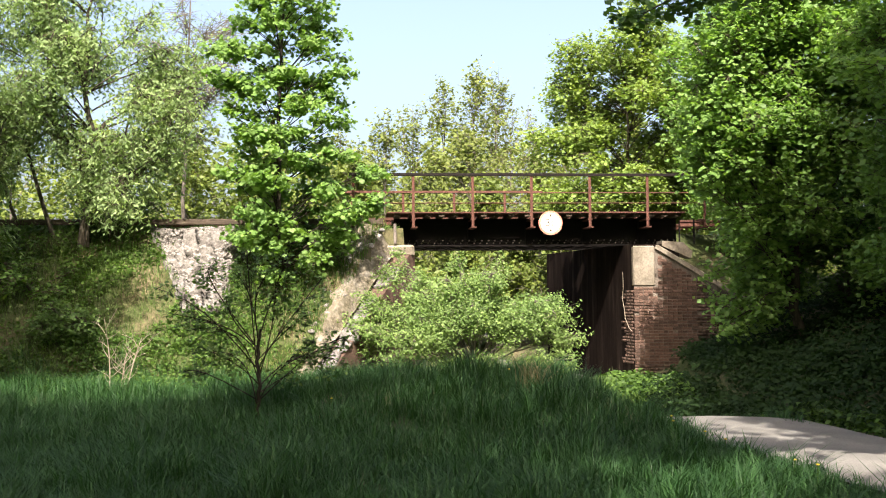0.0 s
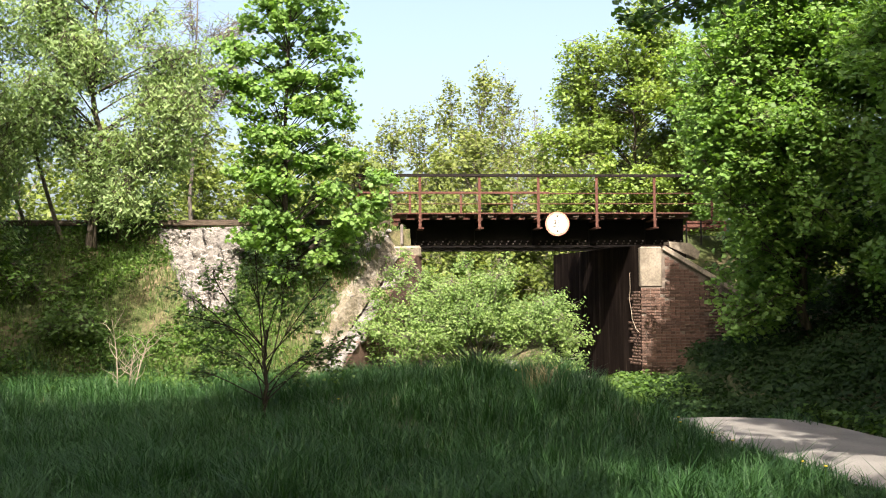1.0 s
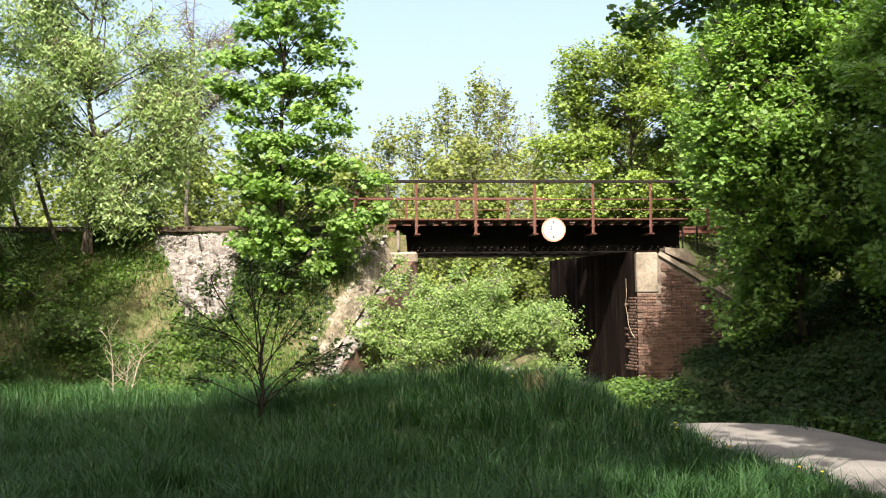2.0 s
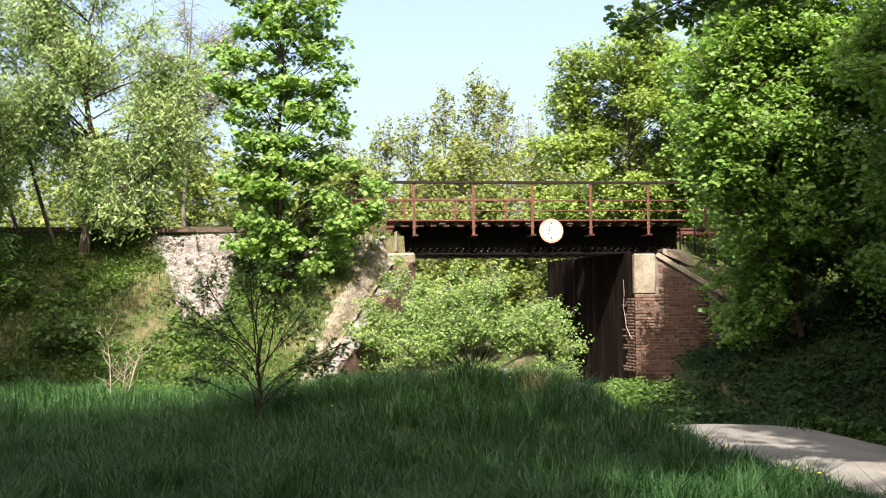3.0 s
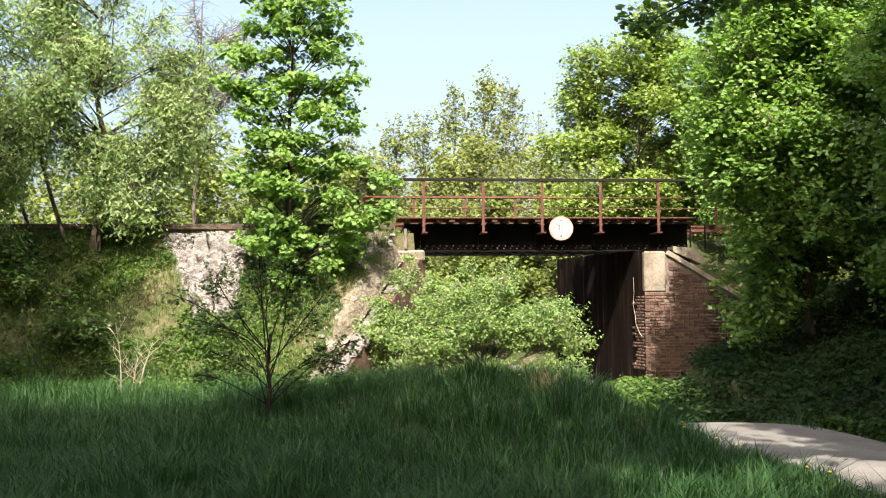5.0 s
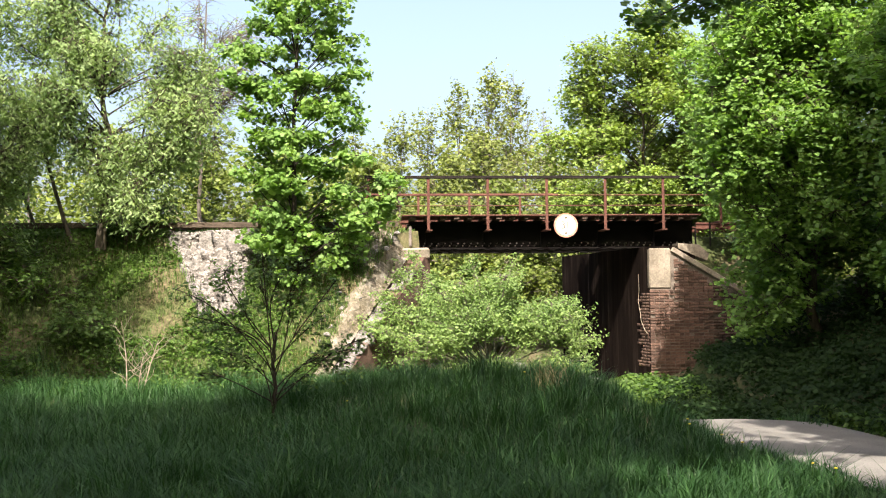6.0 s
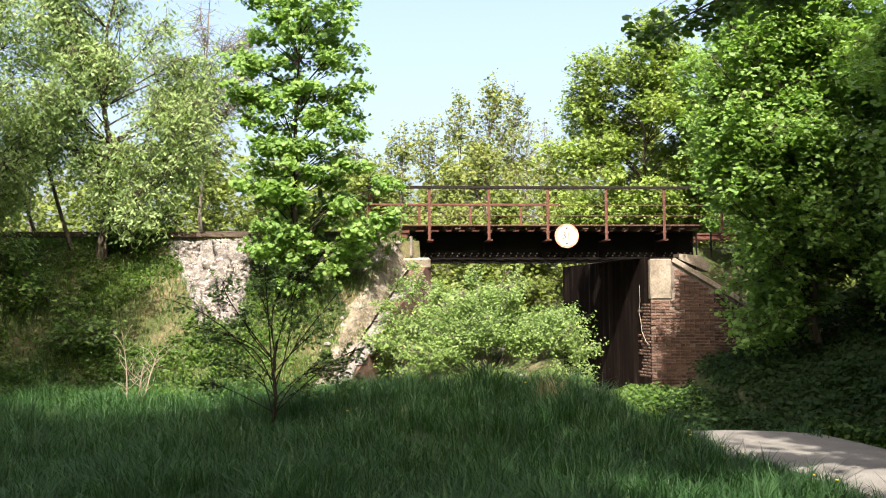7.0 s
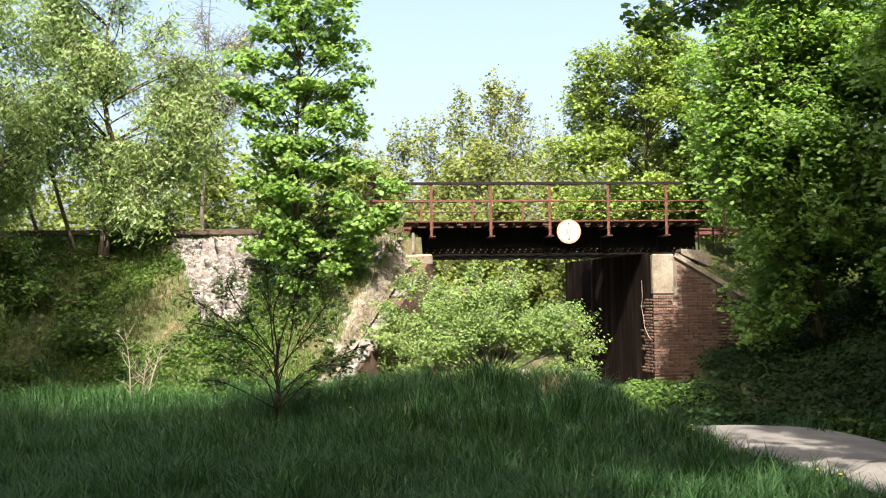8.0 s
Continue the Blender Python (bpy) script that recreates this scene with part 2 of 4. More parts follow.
def curve_to(p, q, rng, bend=0.12, n=5, sag=0.0):
    p, q = np.asarray(p, float), np.asarray(q, float)
    s = np.linspace(0, 1, n)[:, None]
    side = rng.normal(0, 1, 3) * np.linalg.norm(q - p) * bend
    pts = p + (q - p) * s + side * np.sin(np.pi * s) * 0.5
    pts[:, 2] += sag * np.linalg.norm(q - p) * np.sin(np.pi * s[:, 0])
    return pts


SWAYS = []      # (branch, place, swing in degrees, period, phase)


def plant(name, base, trunk, r0, lobes, leaf, label, category, bark="bark", outline=OVAL, size=0.1, twigs=30, per_twig=12, cluster=0.16,
          seed=1, sway=0.0, group="", r1=0.02, droop=0.3, flat=0.8, hang=0.0, shell=0.55, stems=(), twig_r=0.008, limb_r=0.0):
    """A tree or shrub: a trunk along a polyline (from its base), and a limb with twigs and leaves to each lobe (x, y, z, rx, ry, rz, start height)."""
    rng = np.random.RandomState(seed)
    root = thing(name, base, label, category, group)
    trunk = np.asarray(trunk, float)
    s = np.linspace(0, 1, len(trunk))
    fine = np.linspace(0, 1, 14)
    line = np.stack([np.interp(fine, s, trunk[:, i]) for i in range(3)], -1)
    line[1:-1] += rng.normal(0, r0 * 0.25, (12, 3)) * (1, 1, 0)
    V, F = tubes([(line, r0, r1)], 9)
    me = grid_mesh("trunk", V, F, [bark])
    me.polygons.foreach_set("use_smooth", [True] * len(me.polygons))
    link("trunk", me, root)
    for st in stems:
        V, F = tubes([(curve_to(st[0], st[1], rng, 0.06, 8), st[2], st[2] * 0.4)], 7)
        link("stem", grid_mesh("stem", V, F, [bark]), root)
    for cx, cy, cz, rx, ry, rz, hz in lobes:
        k = int(np.argmin(abs(line[:, 2] - hz)))
        a0 = line[k]
        c = np.array((cx, cy, cz))
        reach = np.linalg.norm(c - a0) + 1e-6
        limb = curve_to(a0, c + (c - a0) / reach * rx * 0.4, rng, 0.22 if limb_r else 0.1, 7, 0.04)
        rad = limb_r or max(0.012, r0 * 0.30 * (1 - 0.5 * k / 14))
        strands = [(limb - a0, rad, 0.008)]
        pts = []
        count = max(6, int(twigs * (rx * ry * rz) ** (2 / 3) * 1.2))
        for _ in range(count):
            d = rng.normal(0, 1, 3)
            d /= np.linalg.norm(d)
            end = c + d * (rx, ry, rz) * (shell + (1 - shell) * rng.uniform(0, 1)) * rng.uniform(0.75, 1.12)
            st = limb[rng.randint(3, 7)]
            end = end - (0, 0, hang * rng.uniform(0, 1) * rz)
            tw = curve_to(st, end, rng, 0.12, 3, 0.03)
            strands.append((tw - a0, twig_r, twig_r * 0.35))
            m = rng.poisson(per_twig)
            f = rng.uniform(0.5, 1.08, m)[:, None]
            seg = st + (end - st) * f
            pts.append(seg + rng.normal(0, cluster, (m, 3)) * (1, 1, 0.7))
        V, F = tubes(strands, 3)
        br = link("branch", grid_mesh("branch", V, F, [bark]), root, at=tuple(a0))
        pts = np.concatenate(pts) - a0
        if len(pts):
            V, F = leaf_arrays(pts, size, outline, rng, droop, flat)
            link("foliage", grid_mesh("foliage", V, F, [leaf]), br)
        if sway:
            SWAYS.append((br, Vector(a0), sway * rng.uniform(0.6, 1.4), rng.uniform(1.7, 3.0), rng.uniform(0, 6.28)))
    return root


def scatter_lobes(rng, centre, radii, n, lobe, hz0, hz1):
    """Lobes spread through an ellipsoid, with limbs starting between two heights."""
    out = []
    for i in range(n):
        d = rng.normal(0, 1, 3)
        d = d / np.linalg.norm(d) * rng.uniform(0.25, 1.0) ** 0.5
        p = np.array(centre) + d * radii
        s = lobe * rng.uniform(0.75, 1.25)
        out.append((*p, s * 1.1, s * 1.1, s * 0.8, min(hz1, max(hz0, p[2] - lobe * 1.2))))
    return out


# ---- ground ----
# The railway: u along the track, v away from the camera, both from a point on the near side of the bridge
ANGLE = radians(5.0)
ORIGIN = (2.0, 25.15)
DECK = 3.78


def to_uv(x, y):
    x, y = x - ORIGIN[0], y - ORIGIN[1]
    return x * math.cos(ANGLE) + y * math.sin(ANGLE), -x * math.sin(ANGLE) + y * math.cos(ANGLE)


RAIL_SPACE = Matrix.Translation((*ORIGIN, 0)) @ Matrix.Rotation(ANGLE, 4, "Z")
U_LEFT, U_RIGHT = -2.75, 2.9        # the faces of the two abutments
ROAD = [(9.5, 2.0), (6.4, 6.0), (5.1, 8.8), (4.55, 11.0), (4.2, 12.8), (3.95, 14.2), (3.55, 16.0), (3.2, 18.0), (3.1, 20.0), (3.0, 25.0), (2.8, 32.0), (2.2, 45.0), (0.0, 70.0)]
ROAD_HALF = 1.12


def bumps(x, y, s, z=0.0):
    return noise.noise((x * s, y * s, z))


def road_distance(x, y):
    if x < -1.0 and y < 40.0:
        return 4.0
    best = 1e9
    for (ax, ay), (bx, by) in zip(ROAD, ROAD[1:]):
        dx, dy = bx - ax, by - ay
        t = max(0, min(1, ((x - ax) * dx + (y - ay) * dy) / (dx * dx + dy * dy)))
        best = min(best, math.hypot(x - ax - t * dx, y - ay - t * dy))
    return best


def road_z(y):
    """The lane dips towards the underpass."""
    return -0.10 - 0.50 * max(0.0, min(1.0, (y - 14.4) / 4.0)) + 0.50 * max(0.0, min(1.0, (y - 34.0) / 12.0))


def wing_u(v):
    return U_LEFT + 0.55 * min(v, 0.0)


def ground_z(x, y):
    u, v = to_uv(x, y)
    z = -0.12 + 0.05 * bumps(x, y, 0.35) + 0.03 * bumps(x, y, 1.1, 5)
    side = (x - 0.5) / (2.75 if x > 0.5 else 3.5)
    z += 0.50 * math.exp(-abs(side) ** 4 - abs((y - 14.6) / 3.0) ** 2.4) + 0.06 * math.exp(-((x + 5) / 4) ** 2 - ((y - 16) / 3.5) ** 2)
    d = road_distance(x, y)
    k = min(1, max(0, (d - 1.05) / (0.6 if x < 3.6 else 1.9)))
    z = z * k + (road_z(y) - 0.05) * (1 - k)
    top = 3.42 + 0.06 * bumps(x, y, 0.8, 2)
    if u < wing_u(v) - (0.62 if v < 0 else 0.1) - 0.19 * max(0.0, v):
        e = top + min(0.0, v + 0.2) * 0.98 + 0.16 * bumps(x, y, 0.9, 3) * (1 if v < -0.4 else 0)
        z = max(z, min(top, e))
    elif u > U_RIGHT + 0.3 - 0.19 * max(0.0, v) and v > 0.35:
        z = max(z, min(top, 2.5 - (u - U_RIGHT) * 0.58 + max(0, v - 0.5) * 1.0))
    if u > U_RIGHT + 3 and v <= 0:
        z = max(z, min(2.2, 0.42 * (x - 6.1 + 0.08 * (y - 11)) + 0.1 * bumps(x, y, 0.8, 4)))
    elif x > 5.4 and v < -2:
        z = max(z, min(2.2, 0.42 * (x - 6.1 + 0.08 * (y - 11)) + 0.1 * bumps(x, y, 0.8, 4)))
    if v > 4.2 and not (U_LEFT - 0.19 * v < u < U_RIGHT - 0.19 * v):
        z = max(-0.1, z - (v - 4.2) * 1.4)
    return z


def ground():
    xs = np.concatenate([-np.geomspace(22, 1500, 14)[::-1], np.arange(-21.5, 21.6, 0.25), np.geomspace(22, 1500, 14)])
    ys = np.concatenate([-np.geomspace(8, 1500, 12)[::-1], np.arange(-7, 5, 1.0), np.arange(5, 44, 0.25), np.geomspace(44.5, 2500, 22)])
    V = np.array([(x, y, ground_z(x, y) if abs(x) < 200 and -50 < y < 200 else -0.12) for y in ys for x in xs])
    n, m = len(xs), len(ys)
    i, j = np.meshgrid(np.arange(m - 1), np.arange(n - 1), indexing="ij")
    F = np.stack([i * n + j, i * n + j + 1, (i + 1) * n + j + 1, (i + 1) * n + j], -1).reshape(-1, 4)
    me = grid_mesh("ground", V, F, ["soil"])
    me.polygons.foreach_set("use_smooth", [True] * len(me.polygons))
    tagged(link("ground", me), "grassy earth ground with railway embankments and a low mound", "ground", kind="structure")


def smooth_line(pts, step=0.5):
    pts = np.array(pts, float)
    seg = np.concatenate([[0], np.cumsum(np.linalg.norm(np.diff(pts, axis=0), axis=1))])
    s = np.arange(0, seg[-1], step)
    out = np.stack([np.interp(s, seg, pts[:, k]) for k in range(2)], -1)
    for _ in range(6):
        out[1:-1] = (out[:-2] + 2 * out[1:-1] + out[2:]) / 4
    return out


def road():
    c = smooth_line(ROAD)
    d = np.gradient(c, axis=0)
    d /= np.linalg.norm(d, axis=1)[:, None]
    nrm = np.stack([d[:, 1], -d[:, 0]], -1)
    V, cols = [], np.linspace(-1, 1, 9)
    for k, (p, q) in enumerate(zip(c, nrm)):
        for s in cols:
            w = ROAD_HALF * s + (0.10 * bumps(k * 0.5, s * 9, 1.3) if abs(s) == 1 else 0)
            x, y = p + q * w
            V.append((x, y, road_z(y) + 0.015 + 0.035 * (1 - s * s) + 0.012 * bumps(x, y, 1.5)))
    n, m = 9, len(c)
    i, j = np.meshgrid(np.arange(m - 1), np.arange(n - 1), indexing="ij")
    F = np.stack([i * n + j, i * n + j + 1, (i + 1) * n + j + 1, (i + 1) * n + j], -1).reshape(-1, 4)[:, ::-1]
    tagged(link("road", grid_mesh("road", V, F, ["asphalt"])), "narrow worn pale asphalt lane running under the bridge", "road", kind="structure")


ground()
road()


# ---- the railway bridge ----
def bridge():
    root = thing("railway_bridge", RAIL_SPACE, "black riveted steel girder railway bridge with rusty railings", "bridge")
    ul, ur = U_LEFT - 0.45, U_RIGHT + 1.35
    zt, zb = DECK - 0.10, 3.02

    def girder(v):
        bm = box(bmesh.new(), (ul, v, zb), (ur, v + 0.03, zt))
        box(bm, (ul, v - 0.12, zb - 0.025), (ur, v + 0.15, zb))
        box(bm, (ul, v - 0.10, zt), (ur, v + 0.13, zt + 0.025))
        box(bm, (ul, v - 0.012, zb), (ur, v, zb + 0.16))
        box(bm, (ul, v - 0.012, zt - 0.12), (ur, v, zt))
        for k in range(6):
            u = P0 + k * 1.5
            box(bm, (u - 0.05, v - 0.10, zb), (u - 0.035, v, zt))
        return part("girder", bm, "black_steel", root)

    P0 = -2.74
    for v in (0.72, 1.9, 3.1):
        girder(v)
    bm = bmesh.new()
    bmesh.ops.create_icosphere(bm, subdivisions=1, radius=0.024)
    head = part("rivet", bm, "rivet", root, at=(ul + 0.1, 0.705, zb + 0.05)).data
    for u in np.arange(ul + 0.2, ur, 0.17):
        if abs((u - P0 + 0.04) % 1.5) < 0.12:
            continue
        for z in (zb + 0.05, zb + 0.115):
            link("rivet", head, root, at=(u + 0.04 * (z > zb + 0.1), 0.705, z))
    for k, u in enumerate(np.arange(ul + 0.1, ur, 0.36)):
        bm = box(bmesh.new(), (-0.075, 0, 0), (0.075, 3.6, 0.11), 0.008)
        part("sleeper", bm, "old_wood", root, at=(u + RNG.uniform(-0.03, 0.03), 0.05 + RNG.uniform(-0.03, 0.03), zt + 0.027))
    for v in (1.15, 2.6):
        bm = box(bmesh.new(), (ul - 0.2, v - 0.035, 0.12), (ur, v + 0.035, 0.17), 0.005)
        box(bm, (ul - 0.2, v - 0.008, 0.03), (ur, v + 0.008, 0.12))
        box(bm, (ul - 0.2, v - 0.06, 0.0), (ur, v + 0.06, 0.03))
        part("rail", bm, "rust", root, at=(0, 0, zt + 0.0))
    bm = box(bmesh.new(), (ul - 0.2, -0.02, 0), (ur, 0.04, 0.035), 0.004)
    box(bm, (ul - 0.2, 0.06, 0.0), (ur, 1.0, 0.03))
    part("deck_edge", bm, "rust", root, "rusty edge angle under the railing", at=(0, 0, DECK + 0.01))

    def railing(v, us, u0, u1, top, material_top):
        rl = link("railing", None, root)
        rl.empty_display_size = 0.2
        rl.matrix_basis = Matrix.Translation((0, v, 0))
        for u in us:
            bm = box(bmesh.new(), (-0.035, -0.008, -0.34 if v < 1 else -0.1), (0.035, 0, top), 0.002)
            box(bm, (0.020, 0, -0.34 if v < 1 else -0.1), (0.035, 0.055, top), 0.002)
            if v < 1:
                box(bm, (-0.04, 0, -0.36), (0.10, 0.70, -0.33))
                box(bm, (-0.04, 0, -0.16), (0.06, 0.70, -0.13))
            part("post", bm, "rust", rl, at=(u, 0, DECK))
        bm = box(bmesh.new(), (u0, -0.03, top - 0.03), (u1, 0.05, top + 0.04), 0.004)
        part("handrail", bm, material_top, rl, at=(0, 0, DECK))
        if v < 1:
            bm = rod(bmesh.new(), (u0 + 0.1, 0.02, top * 0.54), (u1, 0.02, top * 0.54), 0.014)
            part("rail_bar", bm, "rust", rl, at=(0, 0, DECK))
        bm = rod(bmesh.new(), (u0 + 0.1, 0.02, top * 0.22 if v > 1 else top * 0.27), (u1, 0.02, top * 0.22 if v > 1 else top * 0.27), 0.011)
        part("rail_bar", bm, "rust", rl, at=(0, 0, DECK))

    part("end_post", box(bmesh.new(), (-3.24, -0.14, 3.02), (-3.17, -0.07, 3.52), 0.008), "rivet", root, "short grey steel post at the girder end")
    railing(-0.06, [P0 + k * 1.5 for k in range(-1, 6)], P0 - 1.6, 5.0, 0.98, "dark_rail")
    railing(4.15, [P0 - 1.55 + k * 1.5 for k in range(0, 4)], P0 - 2.2, 1.35, 0.98, "rust")
    return root


bridge()


def height_sign():
    root = thing("road_sign", RAIL_SPACE @ Matrix.Translation((0.72, -0.14, 3.53)) @ Matrix.Rotation(radians(90), 4, "X"), "round white height limit sign with faded red rim on the girder", "road sign")

    def disc(r, z0, z1, seg=40):
        bm = bmesh.new()
        bmesh.ops.create_cone(bm, cap_ends=True, segments=seg, radius1=r, radius2=r, depth=z1 - z0, matrix=Matrix.Translation((0, 0, (z0 + z1) / 2)))
        return bm
    part("rim", disc(0.305, 0.0, 0.02), "sign_red", root, "faded red rim")
    part("face", disc(0.252, 0.02, 0.024), "sign_white", root, "white face")
    for sgn in (1, -1):
        bm = bmesh.new()
        pts = [(-0.045, 0.22 * sgn, 0.026), (0.045, 0.22 * sgn, 0.026), (0, 0.14 * sgn, 0.026)]
        vs = [bm.verts.new(p) for p in pts]
        f = bm.faces.new(vs)
        ex = bmesh.ops.extrude_face_region(bm, geom=[f])
        bmesh.ops.translate(bm, verts=[v for v in ex["geom"] if isinstance(v, bmesh.types.BMVert)], vec=(0, 0, 0.002))
        part("arrow", bm, "sign_black", root, "black triangle")
    tx = bpy.data.curves.new("number", "FONT")
    tx.body, tx.size, tx.extrude, tx.align_x, tx.align_y = "3", 0.27, 0.001, "CENTER", "CENTER"
    tx.materials.append(M["sign_black"])
    link("number", tx, root, "faded black figure 3", at=(-0.07, 0, 0.027))
    for x, h in ((0.035, 0.10), (0.10, 0.05)):
        part("number_bar", box(bmesh.new(), (x - 0.018, -h, 0.0), (x + 0.018, h, 0.002)), "sign_white" if h < 0.08 else "sign_red", root, at=(0, 0, 0.026))
    part("bracket", box(bmesh.new(), (-0.03, -0.25, -0.82), (0.03, 0.25, 0.0)), "black_steel", root)


height_sign()


# ---- abutments and wing walls ----
def prism(bm, outline, v0, v1):
    """A slab with an outline in u and z, from v0 to v1."""
    a = [bm.verts.new((u, v0, z)) for u, z in outline]
    b = [bm.verts.new((u, v1, z)) for u, z in outline]
    bm.faces.new(a), bm.faces.new(b)
    for k in range(len(a)):
        n = (k + 1) % len(a)
        bm.faces.new((a[k], a[n], b[n], b[k]))
    return bm


def plan_slab(outline, z0, z1):
    bm = bmesh.new()
    a = [bm.verts.new((u, v, z0)) for u, v in outline]
    b = [bm.verts.new((u, v, z1)) for u, v in outline]
    bm.faces.new(a), bm.faces.new(b)
    for k in range(len(a)):
        n = (k + 1) % len(a)
        bm.faces.new((a[k], a[n], b[n], b[k]))
    return bm


def right_abutment():
    root = thing("abutment", RAIL_SPACE, "stained brick and concrete bridge abutment with sloping wing wall", "abutment")
    u0 = U_RIGHT
    part("core_wall", plan_slab([(u0, 0.06), (u0 + 1.2, 0.06), (u0 + 1.2, 6.0), (u0 - 1.1, 6.0)], -1.2, 3.0), "stained_shaded", root, "stain-streaked concrete passage wall, darkened for the shade under the bridge")
    part("quoin_block", box(bmesh.new(), (u0 - 0.02, -0.02, 1.92), (u0 + 0.54, 0.5, 2.95), 0.03), "concrete", root, "cream weathered concrete block")
    part("bed_stone", prism(bmesh.new(), [(u0 + 0.75, 2.95), (u0 + 1.5, 2.62), (u0 + 1.55, 2.8), (u0 + 1.3, 3.04), (u0 + 0.75, 3.08)], 0.02, 0.5), "concrete", root, "cream weathered concrete block")
    outline = [(u0 + 0.0, -1.2), (u0 + 4.6, -1.2), (u0 + 4.6, 0.5), (u0 + 0.62, 2.86), (u0 + 0.0, 2.86)]
    part("backing", prism(bmesh.new(), outline, 0.012, 0.85), "mortar", root, "lime mortar behind the bricks")
    d = (4.2, -2.52)
    L = math.hypot(*d)
    bm = box(bmesh.new(), (0, -0.06, 0), (L, 0.9, 0.13), 0.015)
    cope = part("coping", bm, "concrete", root, "sloping pale coping slab")
    cope.matrix_basis = Matrix.Translation((u0 + 0.54, 0, 2.87)) @ Matrix.Rotation(-math.atan2(d[1], d[0]) , 4, "Y")
    return root


ABUTMENT = right_abutment()


def hanging_root():
    u0 = U_RIGHT
    line = [(0.62, 2.3), (0.60, 1.9), (0.66, 1.6), (0.55, 1.3), (0.52, 1.1), (0.30, 0.85), (0.16, 0.78)]
    V, F = tubes([([(u0 - 0.185 * v - 0.02, v, z) for v, z in line], 0.006, 0.011)], 5)
    ob = link("hanging_root", grid_mesh("hanging_root", V, F, ["dead_wood"]), at=RAIL_SPACE)
    tagged(ob, "pale dead root hanging down the passage wall", "root")


hanging_root()


def left_abutment():
    root = thing("abutment", RAIL_SPACE, "brick abutment with splayed wing wall and broken cream coping", "abutment")
    u0 = U_LEFT
    part("core_wall", plan_slab([(u0 - 1.0, 0.0), (u0, 0.0), (u0 - 1.1, 6.0), (u0 - 2.1, 6.0)], -1.2, 3.0), "stained_shaded", root, "stain-streaked concrete passage wall, darkened for the shade under the bridge")
    rng = np.random.RandomState(4)
    part("bed_stone", box(bmesh.new(), (u0 - 0.75, -0.12, 2.72), (u0 + 0.02, 0.4, 3.0), 0.05, 0.03, rng), "concrete", root, "cream weathered concrete block")
    # the splayed wing wall, as a slab turned forwards
    ang = math.atan2(-1.0, -0.55)
    wing = link("wing_wall", None, root)
    wing.empty_display_size = 0.2
    wing.matrix_basis = Matrix.Translation((u0, 0, 0)) @ Matrix.Rotation(ang, 4, "Z")
    part("wall_body", prism(bmesh.new(), [(-0.1, -1.2), (4.3, -1.2), (4.3, -0.1), (0.2, 2.75), (-0.1, 2.75)], -0.5, 0.0), "brick", wing, "dark red weathered brick wing wall")
    slope = math.atan2(-2.85, 4.1)
    x, k = 0.1, 0
    while x < 4.4:
        l = rng.uniform(0.22, 0.6) if x < 3.2 else 0.9
        if x > 3.2 or rng.uniform() > 0.25:
            bm = box(bmesh.new(), (0, -0.46 + rng.uniform(0, 0.12), 0), (l - 0.02, rng.uniform(-0.06, 0.05), rng.uniform(0.06, 0.12)), 0.03, 0.04, rng)
            bmesh.ops.subdivide_edges(bm, edges=bm.edges[:], cuts=3, use_grid_fill=True)
            for q in bm.verts:
                q.co += Vector((bumps(q.co.x + x, q.co.y, 5.0, 1), bumps(q.co.x + x, q.co.y, 5.0, 2), bumps(q.co.x + x, q.co.y, 6.0, q.co.z * 4))) * 0.075
            c = part("coping_slab", bm, "rubble_earth", wing, smooth=True)
            c.matrix_basis = Matrix.Translation((x, 0, 2.79 + (x - 0.1) * math.tan(slope))) @ Matrix.Rotation(-slope + rng.uniform(-0.08, 0.08), 4, "Y") @ Matrix.Rotation(rng.uniform(-0.06, 0.06), 4, "X")
        x += l * math.cos(slope)
    return root


left_abutment()


